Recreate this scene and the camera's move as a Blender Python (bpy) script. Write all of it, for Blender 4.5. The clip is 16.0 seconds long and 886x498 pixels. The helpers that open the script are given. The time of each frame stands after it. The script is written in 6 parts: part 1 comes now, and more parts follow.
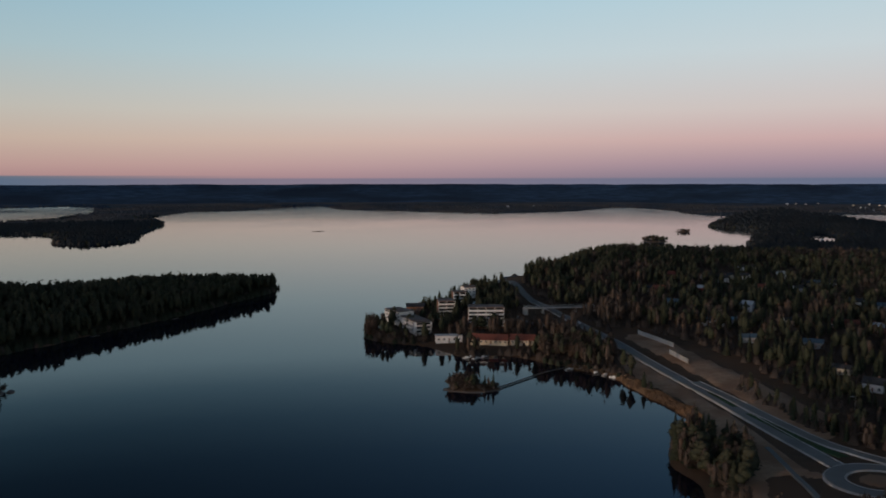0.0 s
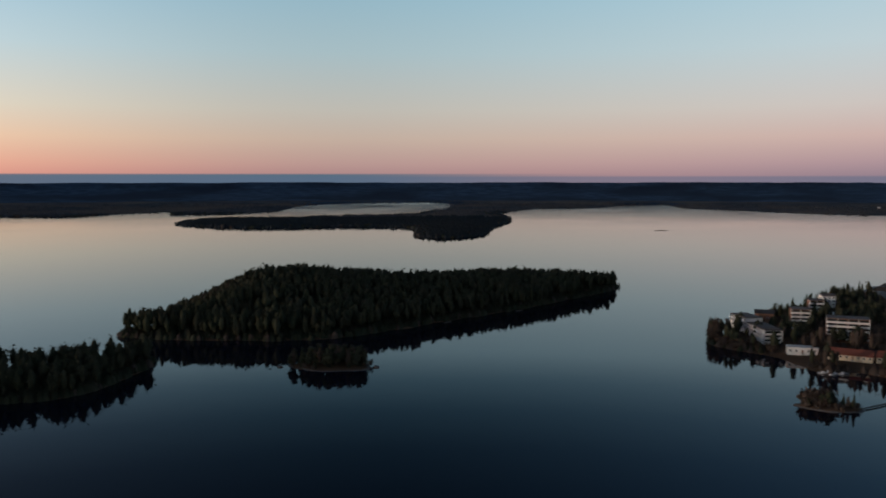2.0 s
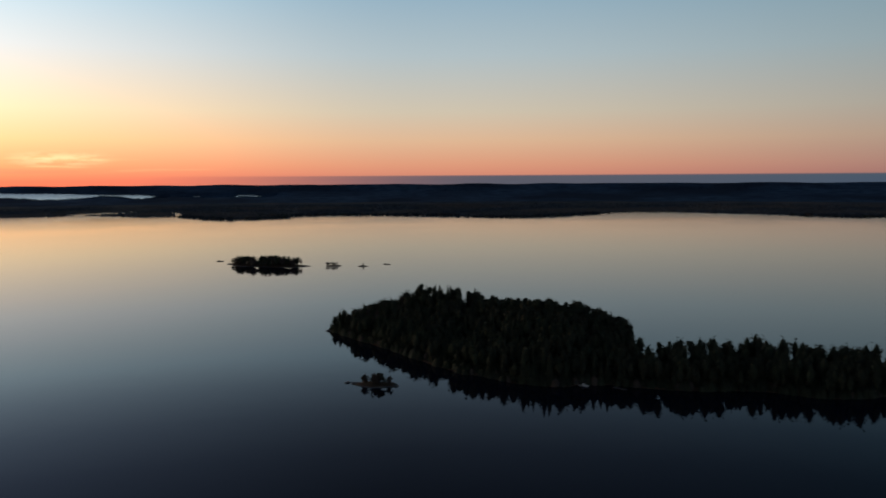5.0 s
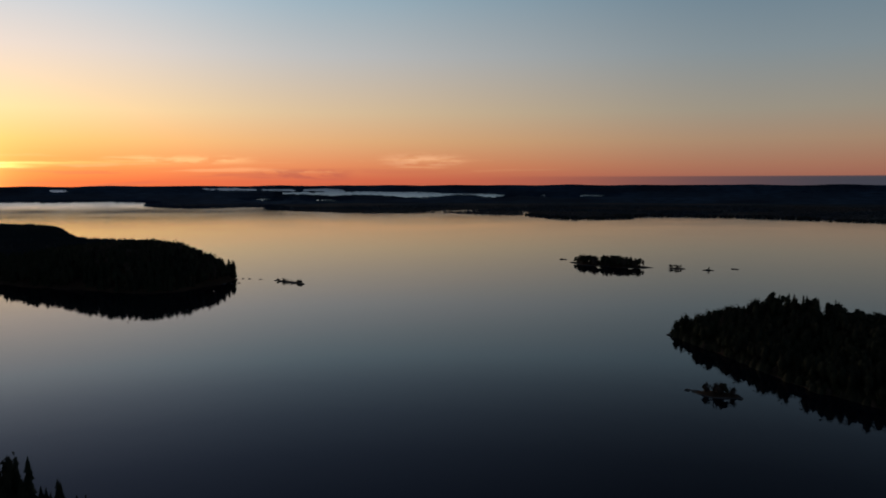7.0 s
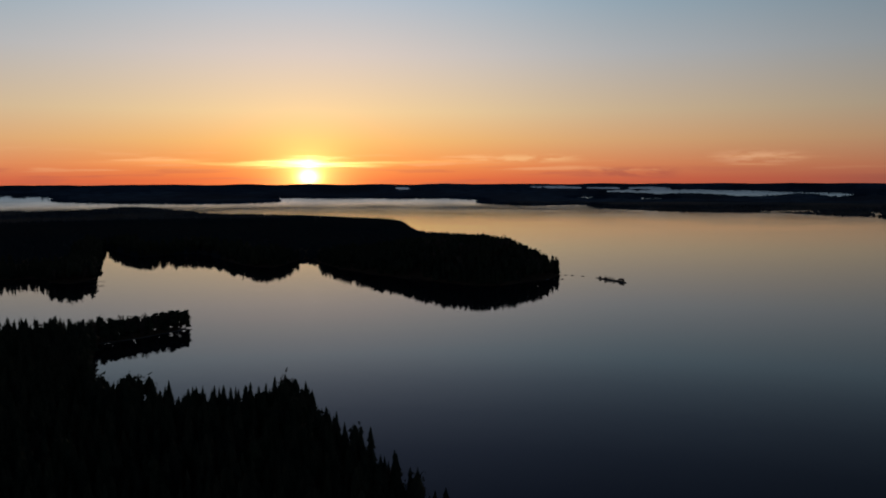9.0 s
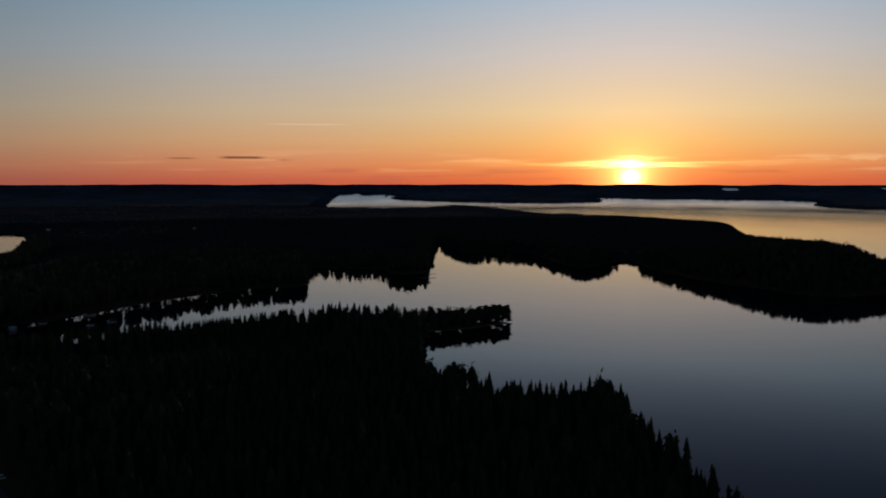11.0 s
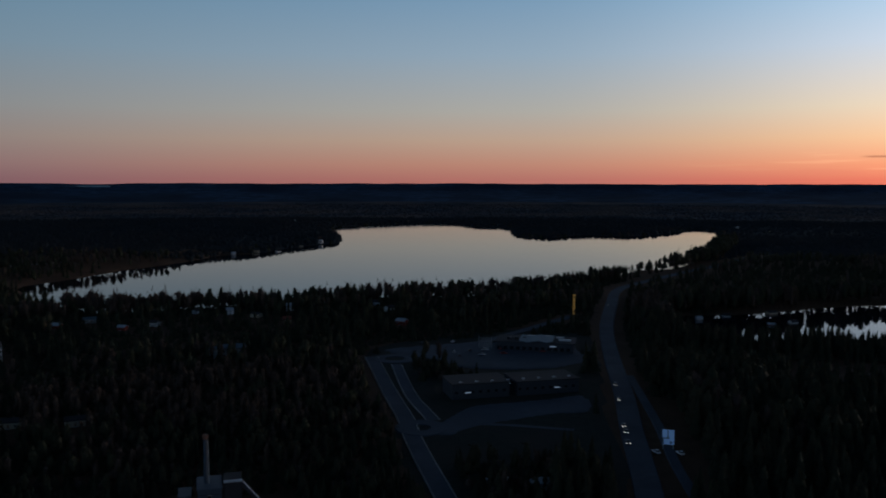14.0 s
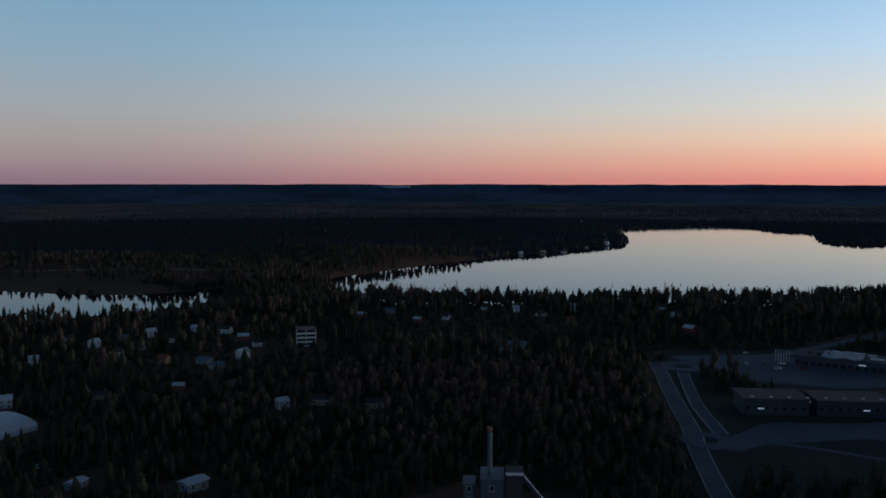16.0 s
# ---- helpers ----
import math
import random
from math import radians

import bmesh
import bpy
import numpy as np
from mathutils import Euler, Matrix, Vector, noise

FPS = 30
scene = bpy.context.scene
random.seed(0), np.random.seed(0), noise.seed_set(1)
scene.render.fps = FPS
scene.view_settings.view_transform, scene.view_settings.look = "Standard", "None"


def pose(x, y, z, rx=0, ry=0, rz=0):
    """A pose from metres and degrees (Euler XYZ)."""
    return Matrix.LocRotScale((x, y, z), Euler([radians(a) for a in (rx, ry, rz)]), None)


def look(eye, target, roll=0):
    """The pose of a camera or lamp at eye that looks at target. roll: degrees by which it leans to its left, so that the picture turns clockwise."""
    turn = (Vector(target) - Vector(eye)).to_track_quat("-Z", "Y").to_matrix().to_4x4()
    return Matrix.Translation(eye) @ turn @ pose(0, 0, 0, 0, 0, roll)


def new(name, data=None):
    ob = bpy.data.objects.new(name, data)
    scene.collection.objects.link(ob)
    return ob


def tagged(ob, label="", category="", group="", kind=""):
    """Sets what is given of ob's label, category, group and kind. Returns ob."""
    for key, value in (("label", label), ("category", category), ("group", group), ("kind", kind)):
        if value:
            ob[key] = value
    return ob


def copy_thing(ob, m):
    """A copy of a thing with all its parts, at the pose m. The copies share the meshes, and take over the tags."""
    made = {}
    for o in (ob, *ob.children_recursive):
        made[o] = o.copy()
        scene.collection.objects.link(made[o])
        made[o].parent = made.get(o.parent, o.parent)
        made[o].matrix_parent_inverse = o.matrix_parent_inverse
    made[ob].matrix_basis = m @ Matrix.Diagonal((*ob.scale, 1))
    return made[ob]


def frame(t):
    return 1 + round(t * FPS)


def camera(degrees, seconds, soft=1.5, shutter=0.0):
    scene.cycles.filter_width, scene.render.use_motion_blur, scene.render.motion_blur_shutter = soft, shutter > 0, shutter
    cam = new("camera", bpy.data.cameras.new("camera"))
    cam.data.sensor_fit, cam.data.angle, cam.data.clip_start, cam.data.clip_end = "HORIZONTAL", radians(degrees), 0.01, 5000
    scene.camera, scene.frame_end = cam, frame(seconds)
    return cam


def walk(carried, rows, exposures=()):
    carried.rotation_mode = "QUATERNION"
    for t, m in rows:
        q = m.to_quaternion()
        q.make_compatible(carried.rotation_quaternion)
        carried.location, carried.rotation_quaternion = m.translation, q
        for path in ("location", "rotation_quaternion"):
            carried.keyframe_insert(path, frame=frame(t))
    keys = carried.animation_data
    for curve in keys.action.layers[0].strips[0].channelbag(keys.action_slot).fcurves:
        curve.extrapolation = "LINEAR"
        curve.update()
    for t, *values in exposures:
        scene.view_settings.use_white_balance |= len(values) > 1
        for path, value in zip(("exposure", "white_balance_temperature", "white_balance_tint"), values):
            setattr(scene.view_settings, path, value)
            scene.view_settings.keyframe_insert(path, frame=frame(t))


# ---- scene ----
from itertools import chain

# The camera hangs 120 m above the lake and only turns.
EYE_Z = 120.0
cam = camera(55.1, 16.0, soft=1.75, shutter=0.25)
PATH = [  # seconds, yaw, pitch, roll
    (0.0, 0.0, -4.64, 0.05), (0.5, 5.06, -4.67, 0.02), (1.0, 10.19, -4.71, -0.02), (1.5, 16.17, -4.74, -0.03),
    (2.0, 22.81, -4.76, 0.02), (2.5, 30.11, -4.8, 0.12), (3.0, 39.76, -4.81, 0.2), (3.5, 48.57, -4.8, 0.18),
    (4.0, 56.68, -4.76, 0.23), (4.5, 64.86, -4.71, 0.29), (5.0, 72.71, -4.66, 0.3), (7.5, 100.84, -4.6, 0.15),
    (8.0, 106.49, -4.63, 0.22), (8.5, 112.08, -4.64, 0.22), (9.0, 117.18, -4.66, 0.18), (11.5, 145.48, -4.61, -0.03),
    (12.0, 153.33, -4.62, -0.04), (12.5, 161.42, -4.62, -0.07), (13.0, 169.19, -4.64, -0.12), (13.5, 176.23, -4.67, -0.1),
    (14.0, 182.68, -4.67, -0.09), (14.5, 188.78, -4.66, -0.06), (15.0, 195.61, -4.64, -0.03), (15.5, 200.62, -4.6, -0.03),
    (16.0, 201.84, -4.62, -0.06)]
walk(cam, [(t, pose(0, 0, EYE_Z, 90 + pitch, roll, yaw)) for t, yaw, pitch, roll in PATH],
     exposures=[(0.0, 0.05, 6250, 8), (2.0, 0.04, 6250, 8), (3.5, -0.22, 6250, 8), (5.0, -0.62, 6200, 8), (6.0, -1.2, 6120, 8), (6.7, -1.52, 6060, 8), (7.5, -1.68, 6000, 8),
                (9.0, -1.92, 5850, 8), (11.5, -1.98, 5700, 8), (12.5, -1.9, 5500, 8), (13.0, -1.57, 5420, 8), (13.5, -1.34, 5350, 8), (14.0, -1.13, 5320, 8), (14.5, -0.88, 5300, 8), (15.0, -0.7, 5300, 8),
                (16.0, -0.38, 5280, 8)])

# ---- light: the last of the sunset ----
SUN_AZ = 126.15


def lin(r, g, b, k=1.0):
    """Linear colour from 0 to 255 display values."""
    out = [(c / 255 / 12.92 if c / 255 <= 0.04045 else ((c / 255 + 0.055) / 1.055) ** 2.4) * k for c in (r, g, b)]
    return (*out, 1.0)


world = bpy.data.worlds.new("dusk_sky")
scene.world = world
world.use_nodes = True
wt = world.node_tree
wt.nodes.clear()


def wn(kind):
    return wt.nodes.new(kind)


def wm(op, a, b=None, c=None, clamp=False):
    n = wn("ShaderNodeMath")
    n.operation, n.use_clamp = op, clamp
    for i, v in enumerate((a, b, c)):
        if v is None:
            continue
        if isinstance(v, (int, float)):
            n.inputs[i].default_value = v
        else:
            wt.links.new(v, n.inputs[i])
    return n.outputs[0]


def wmix(f, a, b, mode="MIX"):
    n = wn("ShaderNodeMix")
    n.data_type, n.blend_type = "RGBA", mode
    for sock, v in ((n.inputs[0], f), (n.inputs[6], a), (n.inputs[7], b)):
        if isinstance(v, (int, float, tuple)):
            sock.default_value = v
        else:
            wt.links.new(v, sock)
    return n.outputs[2]


def wmap(v, a, b, c=0.0, d=1.0, kind="SMOOTHSTEP"):
    n = wn("ShaderNodeMapRange")
    n.interpolation_type = kind
    for i, q in enumerate((a, b, c, d)):
        n.inputs[i + 1].default_value = q
    wt.links.new(v, n.inputs[0])
    return n.outputs[0]


def sky_column(height, stops):
    """Colour by elevation; stops are (degrees, colour)."""
    n = wn("ShaderNodeValToRGB")
    r = n.color_ramp
    r.interpolation = "LINEAR"
    while len(r.elements) < len(stops):
        r.elements.new(0.5)
    for e, (deg, col) in zip(r.elements, stops):
        e.position, e.color = deg / 40, col
    wt.links.new(height, n.inputs[0])
    return n.outputs[0]


coords = wn("ShaderNodeTexCoord").outputs["Generated"]
xyz = wn("ShaderNodeSeparateXYZ")
wt.links.new(coords, xyz.inputs[0])
X, Y, Z = xyz.outputs
sx, sy = -math.sin(radians(SUN_AZ)), math.cos(radians(SUN_AZ))
elev = wm("MULTIPLY", wm("ARCSINE", Z), 57.2958)
flat = wm("SQRT", wm("ADD", wm("MULTIPLY", X, X), wm("MULTIPLY", Y, Y)))
along = wm("DIVIDE", wm("ADD", wm("MULTIPLY", X, sx), wm("MULTIPLY", Y, sy)), flat)
across = wm("DIVIDE", wm("SUBTRACT", wm("MULTIPLY", Y, sx), wm("MULTIPLY", X, sy)), flat)
away = wm("MULTIPLY", wm("ARCTAN2", across, along), 57.2958)     # degrees from the sun, leftwards
apart = wm("ABSOLUTE", away)
h = wm("DIVIDE", elev, 40.0, clamp=True)


def column(k, low, top, tone=(75, 89, 122)):
    """A column of sky: colours up to 11.7 degrees, then an even fall to the dark upper sky (top: its strength)."""
    stops = [(d, lin(*c, k)) for d, c in zip((0.0, 1.0, 2.6, 4.5, 8.2, 11.7), low)]
    a, b = np.array(stops[-1][1]), np.array(lin(*tone, top))
    for d, f in ((13.5, 0.17), (15.5, 0.36), (18.0, 0.58), (22.0, 0.85), (27.0, 1.0)):
        stops.append((d, tuple(a ** (1 - f) * b ** f)))
    return sky_column(h, stops + [(40.0, lin(38, 45, 54))])


col_sun = column(3.3, [(236, 104, 56), (248, 145, 72), (249, 188, 110), (248, 211, 154), (225, 208, 193), (192, 199, 204)], 2.1)
col_25 = column(3.0, [(222, 106, 75), (236, 143, 95), (236, 178, 124), (226, 194, 154), (196, 193, 189), (163, 182, 191)], 1.5)
col_50 = column(1.75, [(220, 134, 112), (230, 158, 125), (230, 186, 150), (214, 198, 175), (182, 194, 198), (155, 180, 195)], 0.48)
col_100 = column(1.0, [(178, 138, 139), (194, 159, 153), (204, 181, 167), (199, 193, 184), (175, 196, 202), (157, 190, 204)], 0.14, (34, 90, 142))
col_155 = column(1.0, [(112, 112, 132), (152, 132, 146), (192, 160, 162), (198, 184, 183), (192, 200, 204), (178, 198, 206)], 1.5, (50, 90, 134))
sky = wmix(wmap(apart, 0, 25), col_sun, col_25)
sky = wmix(wmap(apart, 22, 52), sky, col_50)
sky = wmix(wmap(apart, 48, 100), sky, col_100)
sky = wmix(wmap(apart, 95, 158), sky, col_155)
# dimmer to the right of the sunset
dim = wm("MULTIPLY", wmap(away, -10, -34), wmap(away, -130, -88))
sky = wmix(wm("MULTIPLY", dim, 0.18), sky, (0.0, 0.0, 0.0, 1))
dim_left = wm("MULTIPLY", wmap(away, 32, 80), wmap(away, 170, 135))
sky = wmix(wm("MULTIPLY", dim_left, 0.15), sky, (0.0, 0.0, 0.0, 1))
near_left = wm("MULTIPLY", wmap(away, 18, 40), wmap(away, 85, 55))
sky = wmix(wm("MULTIPLY", near_left, 0.12), sky, (0.0, 0.0, 0.0, 1))
# a low blue bank of haze to the right of the sunset
bank = wm("MULTIPLY", wmap(away, -118, -94), wmap(away, -30, -58))
bank = wm("MULTIPLY", bank, wmap(elev, 0.35, 0.22))
sky = wmix(wm("MULTIPLY", bank, 0.9), sky, lin(64, 102, 122))
low = wm("MULTIPLY", wmap(elev, 0.2, 0.05), wmap(away, -60, -90))
sky = wmix(wm("MULTIPLY", low, 0.55), sky, lin(86, 104, 128))
# thin streaks of cloud near the sun
streak_xyz = wn("ShaderNodeCombineXYZ")
wt.links.new(wm("MULTIPLY", away, 0.09), streak_xyz.inputs[0])
wt.links.new(wm("MULTIPLY", elev, 1.5), streak_xyz.inputs[1])
streak = wn("ShaderNodeTexNoise")
streak.inputs["Scale"].default_value, streak.inputs["Detail"].default_value = 1.6, 5.0
wt.links.new(streak_xyz.outputs[0], streak.inputs[0])
veil = wm("MULTIPLY", wmap(streak.outputs[0], 0.52, 0.66), wm("MULTIPLY", wm("MULTIPLY", wmap(elev, 2.4, 1.4), wmap(elev, 0.4, 0.8)), wmap(apart, 45, 12)))
sky = wmix(wm("MULTIPLY", veil, 0.36), sky, lin(255, 190, 130, 3.6))
dusk = wm("MULTIPLY", wmap(streak.outputs[0], 0.48, 0.38), wm("MULTIPLY", wmap(elev, 1.1, 0.6), wmap(apart, 40, 15)))
sky = wmix(wm("MULTIPLY", dusk, 0.4), sky, lin(205, 105, 85, 2.6))
# small dark clouds and a vapour trail to the left of the sun, torn wisps to its right
torn_xyz = wn("ShaderNodeCombineXYZ")
wt.links.new(wm("MULTIPLY", away, 0.55), torn_xyz.inputs[0])
wt.links.new(wm("MULTIPLY", elev, 2.6), torn_xyz.inputs[1])
torn = wn("ShaderNodeTexNoise")
torn.inputs["Scale"].default_value, torn.inputs["Detail"].default_value, torn.inputs["Roughness"].default_value = 1.1, 6.0, 0.62
wt.links.new(torn_xyz.outputs[0], torn.inputs[0])
ragged = wmap(torn.outputs[0], 0.4, 0.58)


def patch(a0, a1, e0, e1, soft_a=0.9, soft_e=0.09):
    """A soft-edged window between two bearings from the sun and two heights, in degrees."""
    side = wm("MULTIPLY", wmap(away, a0 - soft_a, a0 + soft_a), wmap(away, a1 + soft_a, a1 - soft_a))
    return wm("MULTIPLY", side, wm("MULTIPLY", wmap(elev, e0 - soft_e, e0 + soft_e), wmap(elev, e1 + soft_e, e1 - soft_e)))


for a0, a1, e0, e1, amount in ((24.4, 26.9, 1.42, 1.56, 0.85), (28.7, 30.2, 1.38, 1.47, 0.6), (22.6, 23.3, 1.3, 1.38, 0.45)):
    sky = wmix(wm("MULTIPLY", patch(a0, a1, e0, e1, 0.5, 0.06), amount), sky, lin(120, 62, 58, 1.5))
sky = wmix(wm("MULTIPLY", patch(19.2, 23.6, 3.66, 3.72, 0.9, 0.04), 0.24), sky, lin(255, 225, 190, 4.2))
sky = wmix(wm("MULTIPLY", wm("MULTIPLY", patch(-31.5, -27.0, 1.1, 1.7, 1.2, 0.3), ragged), 0.5), sky, lin(255, 190, 140, 3.0))
sky = wmix(wm("MULTIPLY", wm("MULTIPLY", patch(-17.5, -11.5, 1.2, 1.6, 1.5, 0.2), ragged), 0.5), sky, lin(255, 200, 135, 3.6))
sky = wmix(wm("MULTIPLY", wm("MULTIPLY", patch(-24.0, -18.5, 0.15, 0.75, 1.2, 0.2), ragged), 0.55), sky, lin(190, 96, 84, 2.4))
# the sun on the horizon and its glow
sun_el = 0.22
d_el = wm("SUBTRACT", elev, sun_el)
side = wm("MULTIPLY", away, 0.82)
gap = wm("SQRT", wm("ADD", wm("MULTIPLY", side, side), wm("MULTIPLY", d_el, d_el)))
glow_w = wm("POWER", 2.718, wm("MULTIPLY", gap, -0.3))
glow_n = wm("POWER", 2.718, wm("MULTIPLY", gap, -1.05))
disc = wm("POWER", 2.718, wm("MULTIPLY", wm("MULTIPLY", gap, gap), -5.0))
sky = wmix(wm("MULTIPLY", glow_w, 0.8), sky, (1.7, 0.8, 0.2, 1), "ADD")
sky = wmix(wm("MULTIPLY", glow_n, 1.0), sky, (11.0, 5.6, 1.2, 1), "ADD")
sag = wm("MULTIPLY", wm("SUBTRACT", streak.outputs[0], 0.5), 1.6)
off = wm("SUBTRACT", wm("SUBTRACT", elev, 1.12), sag)
band = wm("MULTIPLY", wm("POWER", 2.718, wm("MULTIPLY", wm("MULTIPLY", off, off), -45.0)), wm("POWER", 2.718, wm("MULTIPLY", apart, -0.34)))
sky = wmix(band, sky, (9.0, 5.6, 1.6, 1), "ADD")
flare = wm("MULTIPLY", wm("POWER", 2.718, wm("MULTIPLY", wm("MULTIPLY", off, off), -14.0)), wm("POWER", 2.718, wm("MULTIPLY", apart, -1.3)))
sky = wmix(flare, sky, (12.0, 8.5, 3.3, 1), "ADD")
sky = wmix(disc, sky, (14.0, 11.0, 5.0, 1), "ADD")
nishita = wn("ShaderNodeTexSky")
nishita.sky_type, nishita.sun_disc = "NISHITA", False
nishita.sun_elevation, nishita.sun_rotation, nishita.altitude = radians(1.0), radians(-SUN_AZ), 120
sky = wmix(0.03, sky, nishita.outputs[0], "ADD")
back = wn("ShaderNodeBackground")
back.inputs[1].default_value = 1.0
wt.links.new(sky, back.inputs[0])
wt.links.new(back.outputs[0], wn("ShaderNodeOutputWorld").inputs[0])

sun = new("sun", bpy.data.lights.new("sun", "SUN"))
sun.data.energy, sun.data.angle, sun.data.color = 0.95, radians(0.6), (1.0, 0.77, 0.6)
sun.matrix_world = look((0, 0, 0), (-sx, -sy, -math.tan(radians(2.0))))

# ---- materials ----


def material(name, base, rough=0.8, vary=0.35, scale=1.0, other=None, bump=0.0, metal=0.0, per=None, spec=0.5):
    """A surface with two scales of variation. scale: size of the grain in metres; per: 'island' or 'object' for random pieces."""
    m = bpy.data.materials.new(name)
    m.use_nodes = True
    t = m.node_tree
    b = t.nodes["Principled BSDF"]
    b.inputs["Roughness"].default_value, b.inputs["Metallic"].default_value = rough, metal
    b.inputs["Specular IOR Level"].default_value = spec
    pos = t.nodes.new("ShaderNodeNewGeometry").outputs["Position"]
    big, fine = t.nodes.new("ShaderNodeTexNoise"), t.nodes.new("ShaderNodeTexNoise")
    for n, s, d in ((big, 0.12 / scale, 3), (fine, 1.0 / scale, 6)):
        n.inputs["Scale"].default_value, n.inputs["Detail"].default_value = s, d
        t.links.new(pos, n.inputs["Vector"])
    dark = tuple(c * (1 - vary) for c in base)
    ramp = t.nodes.new("ShaderNodeMix")
    ramp.data_type = "RGBA"
    ramp.inputs[6].default_value, ramp.inputs[7].default_value = (*dark, 1), (*(min(1, c * (1 + vary)) for c in base), 1)
    t.links.new(fine.outputs[0], ramp.inputs[0])
    out = ramp.outputs[2]
    second = t.nodes.new("ShaderNodeMix")
    second.data_type = "RGBA"
    mask = t.nodes.new("ShaderNodeMapRange")
    mask.inputs[1].default_value, mask.inputs[2].default_value = 0.42, 0.62
    t.links.new(big.outputs[0], mask.inputs[0])
    t.links.new(mask.outputs[0], second.inputs[0])
    t.links.new(out, second.inputs[6])
    second.inputs[7].default_value = (*(other or tuple(c * (1 - 0.5 * vary) for c in base)), 1)
    out = second.outputs[2]
    if per:
        src = t.nodes.new("ShaderNodeNewGeometry").outputs["Random Per Island"] if per == "island" else t.nodes.new("ShaderNodeObjectInfo").outputs["Random"]
        mul = t.nodes.new("ShaderNodeMapRange")
        mul.inputs[3].default_value, mul.inputs[4].default_value = 0.86, 1.14
        t.links.new(src, mul.inputs[0])
        hsv = t.nodes.new("ShaderNodeHueSaturation")
        t.links.new(mul.outputs[0], hsv.inputs["Value"])
        t.links.new(out, hsv.inputs["Color"])
        out = hsv.outputs[0]
    t.links.new(out, b.inputs["Base Color"])
    if bump:
        bn = t.nodes.new("ShaderNodeBump")
        bn.inputs["Strength"].default_value, bn.inputs["Distance"].default_value = 1.0, bump
        t.links.new(fine.outputs[0], bn.inputs["Height"])
        t.links.new(bn.outputs[0], b.inputs["Normal"])
    return m


M_GROUND = material("forest_floor", (0.1, 0.066, 0.044), 0.95, 0.45, 6.0, (0.13, 0.08, 0.052), 0.3, spec=0.05)
M_SPRUCE = material("spruce_needles", (0.034, 0.039, 0.024), 0.9, 0.3, 2.0, (0.04, 0.04, 0.026), per="island", spec=0.05)
M_PINE = material("pine_needles", (0.043, 0.047, 0.029), 0.9, 0.3, 2.0, (0.048, 0.047, 0.032), per="island", spec=0.05)
M_TWIG = material("bare_birch_twigs", (0.088, 0.064, 0.051), 0.9, 0.3, 2.0, (0.074, 0.057, 0.047), per="island", spec=0.05)
# distance haze is put into the next three colours, bluest for the farthest woods
M_FAR_HAZE = material("far_conifers_hazed", (0.05, 0.086, 0.145), 0.95, 0.9, 55.0, (0.03, 0.045, 0.075), spec=0.03)
M_MIDFAR_HAZE = material("far_mixed_woods_hazed", (0.058, 0.066, 0.082), 0.95, 0.9, 40.0, (0.115, 0.1, 0.094), spec=0.03)
M_DISTANT_HAZE = material("distant_conifers_hazed", (0.034, 0.043, 0.05), 0.95, 0.35, 60.0, (0.045, 0.048, 0.05), spec=0.03)
M_ROCK = material("grey_granite", (0.16, 0.14, 0.13), 0.9, 0.4, 1.5, (0.1, 0.09, 0.085), 0.1, spec=0.2)
M_BARK = material("bark", (0.09, 0.055, 0.04), 0.9, 0.4, 0.5, spec=0.1)

M_WATER = bpy.data.materials.new("lake_water")
M_WATER.use_nodes = True
t = M_WATER.node_tree
b = t.nodes["Principled BSDF"]
b.inputs["Base Color"].default_value = (0.006, 0.0085, 0.018, 1)
b.inputs["IOR"].default_value = 1.2
pos = t.nodes.new("ShaderNodeNewGeometry").outputs["Position"]
n1, n2 = t.nodes.new("ShaderNodeTexNoise"), t.nodes.new("ShaderNodeTexNoise")
for n, s in ((n1, 0.35), (n2, 0.02)):
    n.inputs["Scale"].default_value, n.inputs["Detail"].default_value = s, 3
    t.links.new(pos, n.inputs["Vector"])
gust = t.nodes.new("ShaderNodeMapRange")
gust.inputs[1].default_value, gust.inputs[2].default_value, gust.inputs[3].default_value = 0.4, 0.65, 0.45
t.links.new(n2.outputs[0], gust.inputs[0])
bn = t.nodes.new("ShaderNodeBump")
bn.inputs["Distance"].default_value = 0.007
t.links.new(gust.outputs[0], bn.inputs["Strength"])
n3, swell = t.nodes.new("ShaderNodeTexNoise"), t.nodes.new("ShaderNodeMath")
n3.inputs["Scale"].default_value, n3.inputs["Detail"].default_value = 0.07, 4
t.links.new(pos, n3.inputs["Vector"])
swell.operation = "MULTIPLY_ADD"
swell.inputs[1].default_value = 4.0
t.links.new(n3.outputs[0], swell.inputs[0])
t.links.new(n1.outputs[0], swell.inputs[2])
t.links.new(swell.outputs[0], bn.inputs["Height"])
t.links.new(bn.outputs[0], b.inputs["Normal"])
# wind-ruffled bands far out on the open lake
far_out, wind, band_mask, ruffle = t.nodes.new("ShaderNodeVectorMath"), t.nodes.new("ShaderNodeTexNoise"), t.nodes.new("ShaderNodeMapRange"), t.nodes.new("ShaderNodeMapRange")
far_out.operation = "LENGTH"
t.links.new(pos, far_out.inputs[0])
wind.inputs["Scale"].default_value, wind.inputs["Detail"].default_value = 0.0035, 3
t.links.new(pos, wind.inputs["Vector"])
band_mask.inputs[1].default_value, band_mask.inputs[2].default_value, band_mask.inputs[3].default_value = 1400.0, 3200.0, 0.0
t.links.new(far_out.outputs["Value"], band_mask.inputs[0])
ruffle.inputs[1].default_value, ruffle.inputs[2].default_value, ruffle.inputs[3].default_value = 0.38, 0.62, 0.6
t.links.new(wind.outputs[0], ruffle.inputs[0])
both = t.nodes.new("ShaderNodeMath")
